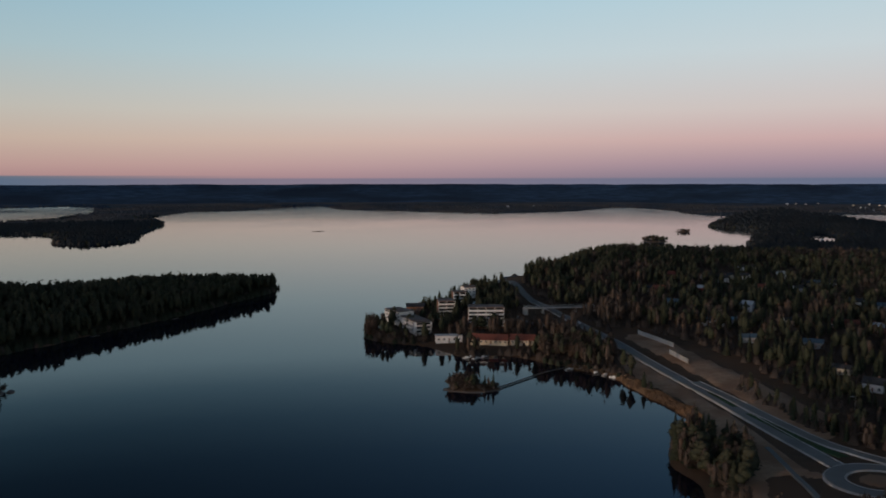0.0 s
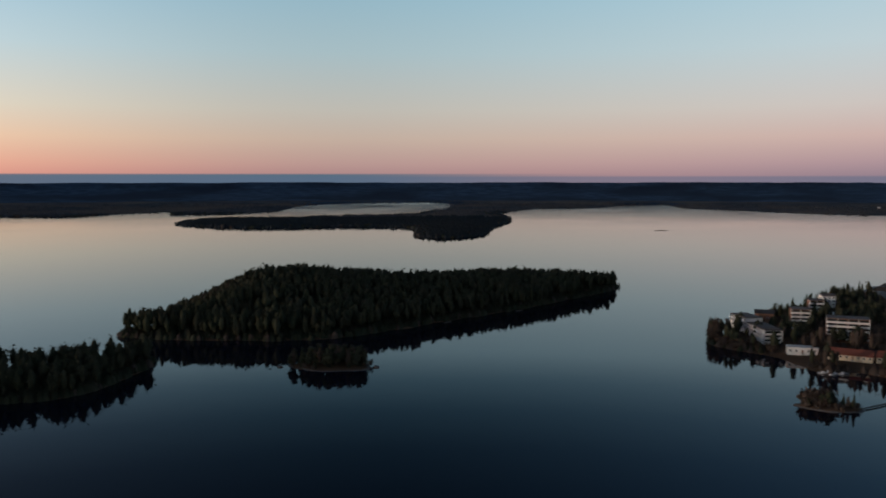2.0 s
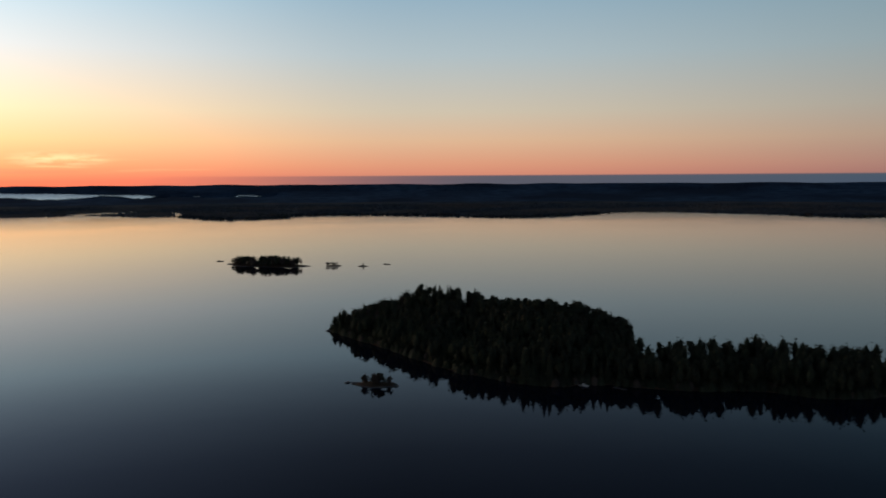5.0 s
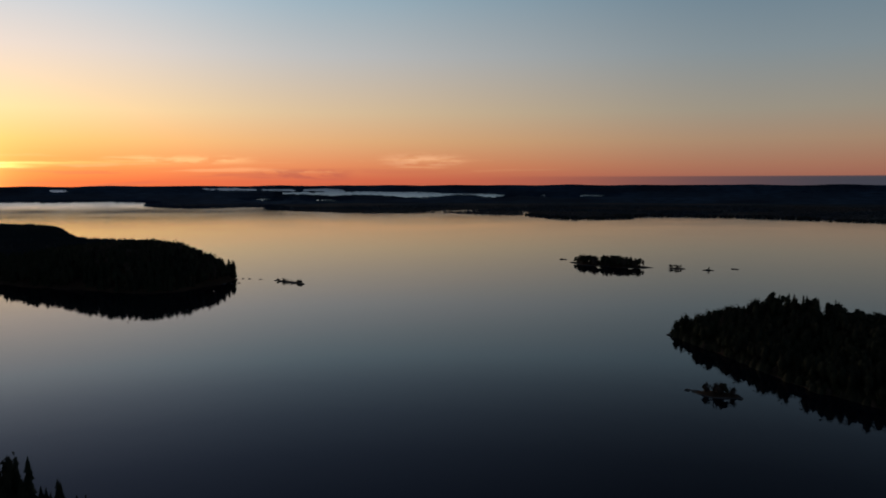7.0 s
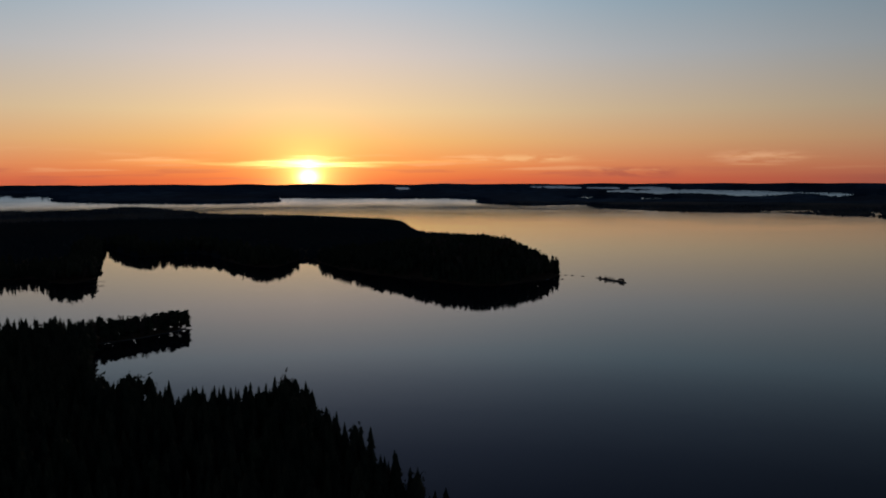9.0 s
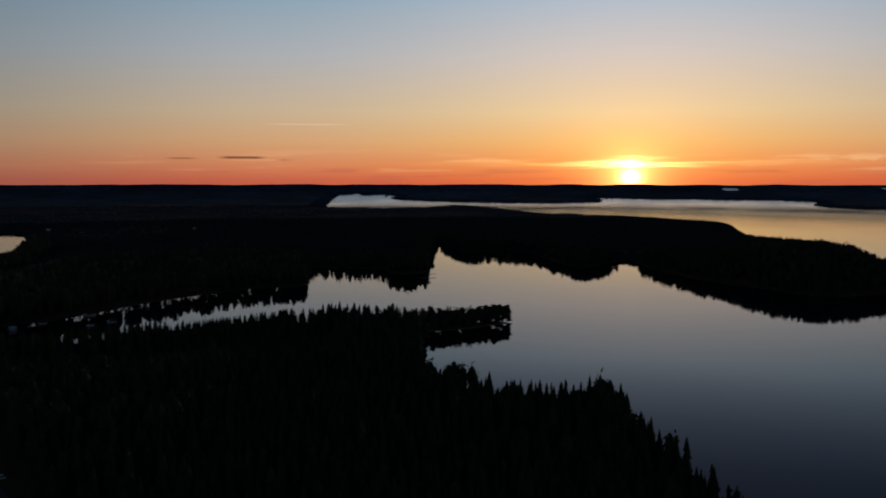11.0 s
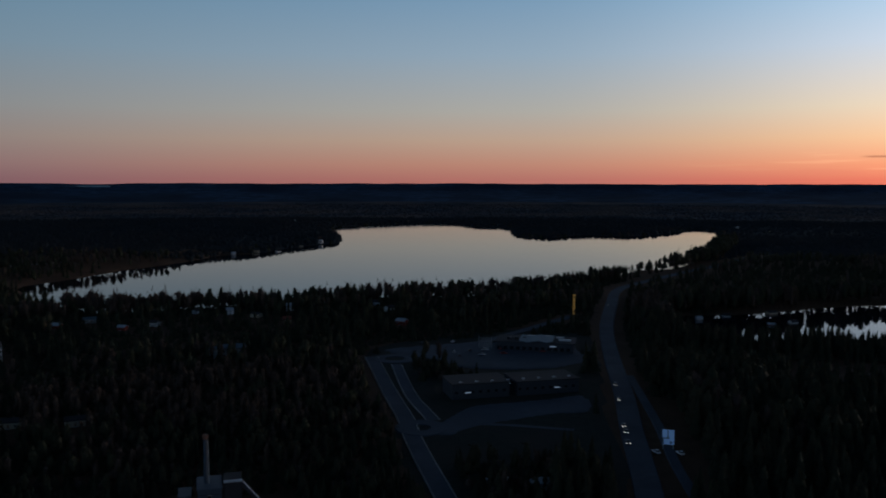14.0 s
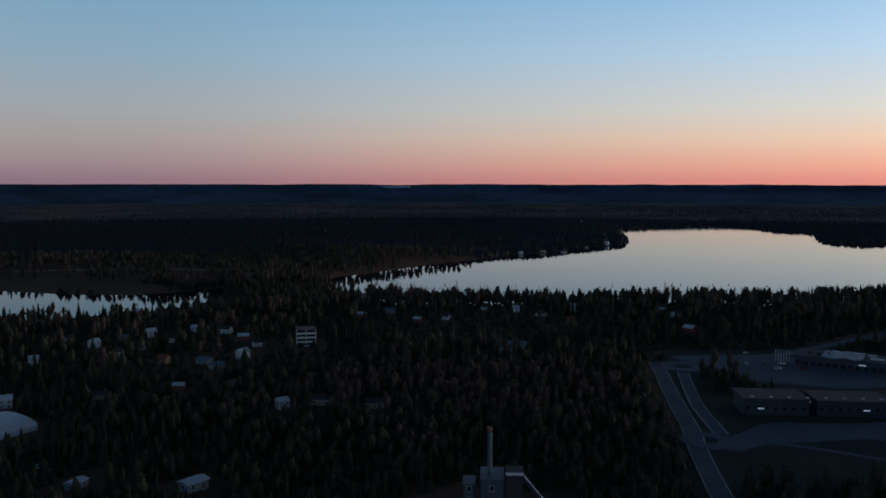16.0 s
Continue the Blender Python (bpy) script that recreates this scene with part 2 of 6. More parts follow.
both.operation = "MULTIPLY"
t.links.new(band_mask.outputs[0], both.inputs[0])
t.links.new(ruffle.outputs[0], both.inputs[1])
gloss = t.nodes.new("ShaderNodeMapRange")
gloss.inputs[3].default_value, gloss.inputs[4].default_value = 0.03, 0.15
t.links.new(both.outputs[0], gloss.inputs[0])
t.links.new(gloss.outputs[0], b.inputs["Roughness"])
# ---- plan of the shores, in metres ----
ISLE = [(-480, 496), (-448, 494), (-388, 510), (-332, 538), (-298, 588), (-272, 652), (-236, 734), (-208, 822),
    (-180, 918), (-200, 945), (-240, 922), (-330, 890), (-392, 802), (-508, 766), (-512, 672), (-470, 546)]
NEAR = [(-674, 112), (-646, 118), (-616, 128), (-572, 142), (-526, 154), (-488, 168), (-448, 196), (-438, 232),
    (-412, 268), (-396, 312), (-370, 334), (-366, 376), (-386, 432), (-408, 428), (-434, 386), (-472, 340),
    (-482, 288), (-576, 324), (-618, 306), (-688, 234), (-722, 198), (-692, 142)]
PENIN = [(-1465, 1745), (-1215, 1715), (-1000, 1855), (-855, 1840), (-740, 1605), (-655, 1570), (-610, 1680),
    (-675, 1890), (-785, 2390), (-1047, 2829), (-1257, 2971), (-1186, 2518), (-1330, 2324), (-1441, 2116),
    (-1550, 1995), (-1550, 1860)]
CAPE = [(695, 2220), (715, 2115), (735, 2020), (835, 1975), (1143, 2392), (1319, 2845), (1206, 3044), (921, 2683)]
SHORE_TOWN = [(62, 138), (90, 246), (100, 322), (96, 342), (100, 368), (114, 394), (126, 418), (120, 448), (112, 480),
    (106, 512), (92, 528), (78, 538), (62, 556), (40, 574), (18, 562), (2, 586), (-14, 608), (-34, 616),
    (-54, 628), (-62, 656), (-48, 674), (-26, 740), (4, 834), (34, 894), (68, 998), (94, 1084), (96, 992),
    (180, 1190), (245, 1280), (305, 1285), (360, 1295), (420, 1330), (500, 1400)]
SHORE_FAR = [(936, 2566), (966, 2807), (867, 2953), (893, 3398), (746, 3673), (462, 3221), (93, 3070), (-234, 3365),
    (-419, 3428), (-538, 3819), (-703, 3710), (-780, 3312), (-944, 3204), (-931, 2678), (-785, 2390),
    (-982, 2651), (-1237, 2982), (-1523, 3652), (-1854, 3506), (-2012, 3218), (-1728, 2539), (-1905, 2216),
    (-2023, 2483), (-2096, 2250), (-2097, 1970), (-2298, 1899), (-2738, 1622), (-2635, 1381), (-2503, 1040),
    (-2831, 692), (-2903, 290)]
SHORE_SUN = [(-2803, 359), (-2692, 141), (-2971, -5), (-3351, -27), (-3517, -244), (-3306, -397), (-2999, -21),
    (-3447, -48), (-3215, -362), (-3176, -661), (-3506, -1075), (-3765, -1208), (-3621, -1426), (-3698, -1720),
    (-3909, -1839), (-3698, -2316), (-3459, -2736), (-3443, -2713), (-3282, -2603), (-2935, -2935),
    (-2687, -3395), (-2786, -3556), (-2659, -3756), (-2740, -3482), (-2617, -3723), (-2473, -3642)]
SHORE_HEAD = [(-2089, -3125), (-2275, -2818), (-2611, -2904), (-2626, -2671), (-2306, -2063), (-2253, -1667),
    (-2115, -1250), (-1980, -1135), (-1565, -835), (-1535, -705), (-1280, -535), (-1056, -382), (-1008, -352),
    (-922, -366), (-870, -400), (-888, -474), (-912, -552), (-955, -650), (-1060, -780), (-945, -745),
    (-935, -800), (-1060, -1000), (-960, -1035), (-1070, -1225), (-795, -930), (-725, -850), (-680, -840),
    (-675, -865), (-695, -915), (-665, -945), (-635, -980), (-575, -905), (-536, -842), (-505, -822),
    (-470, -840), (-424, -836), (-348, -818), (-287, -790), (-235, -766), (-193, -758), (-164, -735)]
SHORE_NEAR = [(-150, -620), (-174, -592), (-224, -590), (-276, -586), (-322, -582), (-366, -586), (-396, -580),
    (-438, -580), (-462, -548), (-464, -526), (-504, -516), (-516, -508), (-506, -496), (-486, -498),
    (-464, -500), (-428, -504), (-310, -368), (-320, -344), (-314, -312), (-322, -286), (-340, -276),
    (-356, -260), (-326, -232), (-294, -188), (-274, -158), (-216, -78), (-224, -20), (-254, 44), (-252, 82),
    (-230, 112), (-164, 96), (-54, 96), (50, 86)]
WEST_LAKE = [(506, -894), (494, -982), (470, -1105), (430, -1210), (410, -1320), (365, -1360), (320, -1515), (275, -1595),
    (295, -1755), (365, -2055), (315, -2195), (205, -2300), (85, -2325), (20, -2165), (-60, -2130), (-75, -1815),
    (-155, -1780), (-220, -1860), (-330, -1825), (-455, -1975), (-505, -2090), (-540, -2030), (-475, -1720),
    (-290, -1210), (-204, -1128), (-116, -974), (-50, -898), (8, -854), (116, -810), (166, -780), (266, -748),
    (352, -732)]
RIVER = [(830, -664), (784, -668), (712, -676), (648, -690), (606, -726), (576, -776), (530, -702), (530, -636),
    (568, -570), (606, -516), (614, -490)]

RISE_AT, RIM = 3700.0, 4900.0      # beyond the first the country rises gently to low hills at the rim


def base_level(d):
    """Level of the wide country at the distance d."""
    return 87.0 * (np.clip(np.asarray(d, float) - RISE_AT, 0, None) / (RIM - RISE_AT)) ** 2


def reach(de):
    """Distance at which the base level is seen de degrees below the eye."""
    d = np.linspace(300, 4930, 4000)
    return float(np.interp(-de, -np.degrees(np.arctan((EYE_Z - base_level(d)) / d)), d))


def smooth(points, steps=4):
    """A closed Catmull-Rom line through the points."""
    p = np.array(points, float)
    a, b, c, d = np.roll(p, 1, 0), p, np.roll(p, -1, 0), np.roll(p, -2, 0)
    out = []
    for k in range(steps):
        t = k / steps
        out.append(0.5 * (2 * b + (c - a) * t + (2 * a - 5 * b + 4 * c - d) * t * t + (3 * b - a - 3 * c + d) * t ** 3))
    return np.stack(out, 1).reshape(-1, 2)


def ring(cx, cy, rx, ry, turn=0.0, n=12, rough=0.18, seed=1):
    """An uneven round outline."""
    rng = np.random.RandomState(seed)
    a = np.linspace(0, 2 * np.pi, n, endpoint=False)
    r = 1 + rng.uniform(-rough, rough, n)
    x, y, w = rx * r * np.cos(a), ry * r * np.sin(a), np.radians(turn)
    return np.stack([cx + x * np.cos(w) - y * np.sin(w), cy + x * np.sin(w) + y * np.cos(w)], 1)


def signed(points, line):
    """Distance to a closed line, negative inside."""
    best = np.full(len(points), 1e18)
    inside = np.zeros(len(points), bool)
    for a, b in zip(line, np.roll(line, -1, 0)):
        e = b - a
        w = points - a
        k = np.clip((w @ e) / max(e @ e, 1e-9), 0, 1)
        q = w - k[:, None] * e
        best = np.minimum(best, np.einsum("ij,ij->i", q, q))
        up = (a[1] <= points[:, 1]) != (b[1] <= points[:, 1])
        if up.any() and e[1] != 0:
            inside ^= up & (points[:, 0] < a[0] + (points[:, 1] - a[1]) / e[1] * e[0])
    return np.where(inside, -1, 1) * np.sqrt(best)


rng = np.random.RandomState(4)
WAVES = [(rng.uniform(-1, 1, 2) / s, rng.uniform(0, 6.28), s) for s in (18, 25, 40, 60, 90, 140, 220, 350, 500) for _ in range(3)]


def ripple(p, low, high):
    """Smooth pseudo-random waves with lengths between low and high."""
    out, n = np.zeros(len(p)), 0
    for k, ph, s in WAVES:
        if low <= s <= high:
            out += np.sin(p @ k * 6.28 + ph)
            n += 1
    return out / max(1, n) ** 0.5


def polar(az, d):
    a = radians(az)
    return np.array((-d * math.sin(a), d * math.cos(a)))


def far_water(*shore):
    """A far lake from (bearing, depression) pairs of its shore, in degrees."""
    return smooth([polar(az, reach(de)) for az, de in shore], 3)


MAIN_LAKE = SHORE_TOWN + SHORE_FAR + SHORE_SUN + SHORE_HEAD + SHORE_NEAR
WATERS = [smooth(MAIN_LAKE, 3), smooth(WEST_LAKE, 3), smooth(RIVER, 3)]
WATERS += [far_water(*shore) for shore in (
    [(111.57, 0.460), (109.68, 0.450), (107.97, 0.476), (107.98, 0.582), (109.68, 0.582), (111.39, 0.556)],
    [(107.48, 0.497), (106.26, 0.483), (105.58, 0.504), (105.66, 0.599), (107.40, 0.592)],
    [(104.93, 0.563), (104.17, 0.490), (103.41, 0.466), (102.85, 0.514), (102.09, 0.611), (102.47, 0.723), (103.60, 0.644), (104.55, 0.640)],
    [(106.45, 0.747), (105.69, 0.712), (104.74, 0.697), (104.29, 0.793), (103.91, 0.700), (102.09, 0.686), (99.83, 0.692), (98.33, 0.752), (94.64, 0.814), (93.01, 0.852), (91.40, 0.925), (91.69, 1.072), (92.83, 1.092), (93.55, 0.962), (94.64, 0.962), (96.47, 1.092), (98.33, 1.090), (99.83, 0.975), (102.09, 0.932), (102.85, 1.025), (103.98, 0.908), (105.88, 0.882)],
    [(108.3, 1.19), (107.4, 1.17), (106.4, 1.20), (107.18, 1.26), (107.80, 1.255)],
    [(104.3, 1.24), (103.3, 1.22), (102.4, 1.23), (102.9, 1.30), (103.7, 1.31)],
    [(89.5, 0.93), (88.1, 0.925), (88.2, 0.99), (89.2, 1.0)],
    [(86.87, 0.925), (84.6, 0.92), (85.0, 1.03), (86.3, 1.02)],
    [(120.36, 0.489), (119.53, 0.493), (119.50, 0.605), (120.29, 0.599)],
    [(204.0, 0.46), (205.0, 0.4), (206.0, 0.46), (205.0, 0.52)], [(-31.4, 2.1), (-27.5, 2.1), (-25.5, 2.1), (-24.5, 2.18), (-23.3, 2.1), (-22.4, 1.93), (-22.6, 2.25), (-24.0, 2.5), (-25.2, 2.55), (-26.5, 2.68), (-27.5, 2.76), (-31.4, 2.8)],
    [(-24.9, 3.5), (-24.2, 3.3), (-23.6, 3.4), (-23.5, 3.8), (-24.2, 3.95), (-24.8, 3.85)])]
ISLANDS = [smooth(ISLE), smooth(NEAR), smooth(PENIN), smooth(CAPE),
           ring(-274, 466, 27, 15, 20, seed=2), ring(-481, 108, 13, 7, 60, seed=3), ring(-1222, 118, 62, 26, 52, seed=4),
           ring(-1181, 206, 11, 6, 60, seed=5), ring(-1160, 243, 6, 4, 60, seed=6), ring(-985, -280, 26, 4, 55, seed=7),
           ring(18, 482, 15, 10, 0, seed=8), ring(414, 1655, 24, 22, 0, seed=9), ring(553, 1956, 14, 12, 0, seed=10), ring(-293, 1990, 12, 3, 5, seed=11), ring(-472, -508, 46, 9, -10, rough=0.1, seed=12)]
HILLS = [(-490, 575, 10, 50), (40, 900, 8, 75), (-985, -450, 10, 80), (-400, 740, 9, 130), (-450, 640, 12, 70), (-655, 195, 17, 42), (-535, 275, 14, 50), (-1080, -470, 12, 140), (230, 1180, 5, 160), (5, 850, 10, 60), (120, 1060, 17, 100), (-400, -560, 4, 70), (500, 900, 8, 300), (-1500, -1100, 10, 400), (900, 2300, 14, 250), (930, 2330, 22, 75),
         (0, -600, 4, 250), (700, -1500, 8, 500)]


def land_distance(p):
    """Metres from the nearest shore, positive on land."""
    d = np.hypot(p[:, 0], p[:, 1])
    land = np.full(len(p), 1e9)
    for w in WATERS:
        land = np.minimum(land, signed(p, w))
    for i in ISLANDS:
        near = (p[:, 0] > i[:, 0].min() - 80) & (p[:, 0] < i[:, 0].max() + 80) & (p[:, 1] > i[:, 1].min() - 80) & (p[:, 1] < i[:, 1].max() + 80)
        if near.any():
            land[near] = np.maximum(land[near], -signed(p[near], i))
    return land + ripple(p, 18, 60) * np.clip(d / 500, 0.3, 3) * 1.2


def rise(p, land):
    """Height of the ground above the base level, from the distance to the shore."""
    up = 0.4 + 5.0 * (1 - np.exp(-np.maximum(land, 0) / 70))
    for x, y, hgt, r in HILLS:
        up = up + hgt * np.exp(-((p[:, 0] - x) ** 2 + (p[:, 1] - y) ** 2) / (2 * r * r)) * np.clip(land / 60, 0, 1)
    up = up + 0.8 * ripple(p, 90, 350) * np.clip(land / 80, 0, 1)
    up = up + 1.6 * ripple(p, 220, 500) * np.clip((np.hypot(p[:, 0], p[:, 1]) - 4000) / 600, 0, 1) * np.clip(land / 80, 0, 1)
    return np.where(land > 0, up * np.clip(land / 4, 0.02, 1), np.maximum(land * 0.25, -2.0))


AZ = np.concatenate([np.arange(-34, 236, 0.18), np.arange(236, 326, 1.5)])
RAD = np.concatenate([np.geomspace(50, 250, 16, endpoint=False), np.geomspace(250, 4930, 210)])
ga, gr = np.meshgrid(np.radians(AZ), RAD, indexing="ij")
GRID = np.stack([-gr.ravel() * np.sin(ga.ravel()), gr.ravel() * np.cos(ga.ravel())], 1)
LAND = land_distance(GRID)
LEVEL = base_level(gr.ravel())
HIGH = (LEVEL + rise(GRID, LAND)).reshape(len(AZ), len(RAD))
LAND = LAND.reshape(len(AZ), len(RAD))


def sample(table, p):
    """Bilinear value of a polar table at the points p."""
    p = np.atleast_2d(np.asarray(p, float))
    a = (np.degrees(np.arctan2(-p[:, 0], p[:, 1])) + 34) % 360 - 34
    d = np.clip(np.hypot(p[:, 0], p[:, 1]), RAD[0], RAD[-1] - 1)
    fa = np.interp(a, AZ, np.arange(len(AZ)))
    fd = np.interp(d, RAD, np.arange(len(RAD)))
    i, j = np.minimum(fa.astype(int), len(AZ) - 2), np.minimum(fd.astype(int), len(RAD) - 2)
    u, v = fa - i, fd - j
    return table[i, j] * (1 - u) * (1 - v) + table[i + 1, j] * u * (1 - v) + table[i, j + 1] * (1 - u) * v + table[i + 1, j + 1] * u * v


# small islets: centre, half length and width, turn, height
MOUNDS = [(-274, 466, 27, 15, 20, 2.2), (-481, 108, 13, 7, 60, 1.4), (-1222, 118, 62, 26, 52, 2.6), (-1181, 206, 12, 6, 60, 1.3), (-1160, 243, 7, 4, 60, 1.0),
          (-985, -280, 26, 4, 55, 0.8), (18, 482, 16, 10, 0, 1.6), (414, 1655, 26, 22, 0, 2.5), (553, 1956, 18, 12, 0, 2.2), (-293, 1990, 14, 5, 5, 0.9), (-472, -508, 46, 9, -10, 1.6)]


def mound_level(x, y):
    """Level of the islet under a point, or a low number off the islets."""
    best = -9.0
    for cx, cy, rx, ry, turn, top in MOUNDS:
        w = radians(turn)
        u, v = (x - cx) * math.cos(w) + (y - cy) * math.sin(w), (y - cy) * math.cos(w) - (x - cx) * math.sin(w)
        r = math.hypot(u / rx, v / ry)
        if r < 0.97:
            best = max(best, 0.25 + (top - 0.25) * (1 - r * r))
    return best


def ground_z(x, y):
    return max(float(sample(HIGH, [(x, y)])[0]), mound_level(x, y))


def fast_mesh(name, verts, tris, mats=(), index=None, flat=True):
    """A mesh of triangles from arrays."""
    me = bpy.data.meshes.new(name)
    me.vertices.add(len(verts))
    me.vertices.foreach_set("co", np.asarray(verts, np.float32).ravel())
    me.loops.add(len(tris) * 3)
    me.loops.foreach_set("vertex_index", np.asarray(tris, np.int32).ravel())
    me.polygons.add(len(tris))
    me.polygons.foreach_set("loop_start", np.arange(0, len(tris) * 3, 3, dtype=np.int32))
    for m in mats:
        me.materials.append(m)
    if index is not None:
        me.polygons.foreach_set("material_index", np.asarray(index, np.int32))
    me.update(calc_edges=True)
    if not flat:
        me.polygons.foreach_set("use_smooth", np.ones(len(tris), bool))
    return me


def polar_sheet(name, heights, mats, keep=None):
    """A sheet over the polar grid; keep: which grid points matter, to leave out the deep lake bed."""
    na, nr = heights.shape
    v = np.concatenate([GRID, heights.reshape(-1, 1)], 1)
    i, j = np.meshgrid(np.arange(na), np.arange(nr - 1), indexing="ij")
    k = (i + 1) % na
    a, b, c, d = i * nr + j, i * nr + j + 1, k * nr + j + 1, k * nr + j
    tris = np.concatenate([np.stack([a, c, b], -1).reshape(-1, 3), np.stack([a, d, c], -1).reshape(-1, 3)])
    if keep is not None:
        tris = tris[keep.ravel()[tris].any(1)]
    inner = np.arange(na) * nr
    far = np.hypot(v[tris[:, 0], 0], v[tris[:, 0], 1])
    # ground rings take the haze-tinted colours by distance
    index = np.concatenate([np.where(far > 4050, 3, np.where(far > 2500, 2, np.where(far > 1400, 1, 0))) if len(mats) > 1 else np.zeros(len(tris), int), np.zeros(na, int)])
    v = np.concatenate([v, [(0, 0, heights[:, 0].mean())]])
    tris = np.concatenate([tris, np.stack([np.full(na, len(v) - 1), np.roll(inner, -1), inner], -1)])
    return new(name, fast_mesh(name, v, tris, mats, index, flat=False))


ground = tagged(polar_sheet("ground", HIGH, [M_GROUND, M_DISTANT_HAZE, M_MIDFAR_HAZE, M_FAR_HAZE], LAND > -25), "dark brown forest floor and lake shores in early spring, tinted haze-blue far out", "ground", kind="structure")
step = 2
keep = [*range(0, len(RAD), step), len(RAD) - 1]
wl = np.tile(base_level(RAD), (len(AZ), 1))
full_grid = GRID
sel = np.arange(len(full_grid)).reshape(len(AZ), len(RAD))[::6][:, keep]
GRID = full_grid[sel.ravel()]
water = tagged(polar_sheet("water", wl[::6][:, keep], [M_WATER]), "calm dark blue lake water mirroring the sunset", "lake", kind="structure")
GRID = full_grid


def islet(cx, cy, rx, ry, turn, top, seed):
    """A low rocky islet with an uneven rim, as a mound of rings."""
    rng = np.random.RandomState(seed)
    n, v, f, mats = 26, [], [], []
    a = np.linspace(0, 2 * np.pi, n, endpoint=False)
    wobble = 1 + 0.07 * np.sin(2 * a + rng.uniform(0, 6)) + 0.05 * np.sin(5 * a + rng.uniform(0, 6)) + rng.uniform(-0.05, 0.05, n)
    for k, (r, z) in enumerate(((1.1, -0.9), (1.0, 0.12), (0.93, 0.5), (0.6, top * 0.62), (0.3, top * 0.9))):
        for j in range(n):
            q = r * wobble[j]
            v.append((q * rx * math.cos(a[j]), q * ry * math.sin(a[j]), z + (rng.uniform(-0.12, 0.2) if k > 1 else 0)))
    v.append((0, 0, top))
    for k in range(4):
        for j in range(n):
            i = (j + 1) % n
            p, q = k * n, (k + 1) * n
            f += [(p + j, p + i, q + i), (p + j, q + i, q + j)]
            mats += [1 if k < 2 else 0] * 2
    f += [(4 * n + j, 4 * n + (j + 1) % n, 5 * n) for j in range(n)]
    mats += [0] * n
    ob = new("islet", fast_mesh("islet", np.array(v), np.array(f), [M_GROUND, M_ROCK], np.array(mats), flat=False))
    ob.matrix_world = pose(cx, cy, 0, 0, 0, turn)
    return tagged(ob, "low rocky islet with brown grass in the lake", "islet", kind="structure")


for k, mound in enumerate(MOUNDS):
    islet(*mound, k + 3)

# ---- the forest ----


def lump(rng, n_lat=3, n_lon=6, jag=0.25):
    """A jagged closed lump of unit radius."""
    v = [(0, 0, 1.0)]
    for i in range(1, n_lat):
        th = math.pi * i / n_lat
        for j in range(n_lon):
            ph = 2 * math.pi * (j + 0.5 * (i % 2)) / n_lon
            r = 1 + rng.uniform(-jag, jag)
            v.append((r * math.sin(th) * math.cos(ph), r * math.sin(th) * math.sin(ph), r * math.cos(th)))
    v.append((0, 0, -1.0))
    f = []
    for j in range(n_lon):
        k = (j + 1) % n_lon
        f.append((0, 1 + j, 1 + k))
        for i in range(n_lat - 2):
            a = 1 + i * n_lon
            f += [(a + j, a + n_lon + j, a + n_lon + k), (a + j, a + n_lon + k, a + k)]
        f.append((1 + (n_lat - 2) * n_lon + j, len(v) - 1, 1 + (n_lat - 2) * n_lon + k))
    return np.array(v), np.array(f)


def gather(parts):
    """Joins (verts, tris, material index) pieces."""
    vs, fs, ms, n = [], [], [], 0
    for v, f, m in parts:
        vs.append(v)
        fs.append(np.asarray(f) + n)
        ms.append(np.full(len(f), m))
        n += len(v)
    return np.concatenate(vs), np.concatenate(fs), np.concatenate(ms)


def stem(r, height, sides=3, lean=0.0, z0=-0.5):
    a = np.arange(sides) * 2 * math.pi / sides
    lo = np.stack([r * np.cos(a), r * np.sin(a), np.full(sides, z0)], 1)
    v = np.concatenate([lo, [(lean, 0, height)]])
    return v, [(i, (i + 1) % sides, sides) for i in range(sides)]


def spruce(rng, tiers, sides, width=0.2, skirt=0.06):
    """Height 1: tiers of drooping, uneven branches."""
    parts = []
    for k in range(tiers):
        f0 = k / tiers
        z_low = skirt + (1 - skirt) * f0 * 0.92
        z_top = min(1.0, z_low + (1 - skirt) * (1.9 if k < tiers - 1 else 1.3) / tiers)
        r = width * (1 - f0) ** 0.85 + 0.012
        if k == tiers - 1:
            z_top = 1.0
        a = (np.arange(sides) + rng.uniform(0, 1)) * 2 * math.pi / sides
        rr = r * rng.uniform(0.55, 1.2, sides)
        low = np.stack([rr * np.cos(a), rr * np.sin(a), z_low + rng.uniform(-0.03, 0.03, sides) - 0.25 * (rr - r)], 1)
        v = np.concatenate([low, [(0, 0, z_top)]])
        f = [(i, (i + 1) % sides, sides) for i in range(sides)]
        parts.append((v, np.array(f), 0))
    parts.append((*stem(0.012, 0.9), 3))
    return gather(parts)


def spray(rng, n, centre, radii, size, low=0.0, wide=1.0, tall=0.6):
    """A cloud of small leaf or needle clumps filling a rounded crown."""
    d = rng.normal(size=(n, 3))
    d /= np.linalg.norm(d, axis=1)[:, None]
    r = rng.uniform(0.35, 1.0, n) ** 0.6
    c = d * r[:, None] * radii * (1 + 0.25 * rng.uniform(-1, 1, (n, 1))) + centre
    c[:, 2] = np.maximum(c[:, 2], low)
    a = rng.normal(size=(n, 3, 3)) * size
    a *= (wide, wide, tall)
    v = (c[:, None] + a).reshape(-1, 3)
    return v, np.arange(3 * n).reshape(-1, 3)


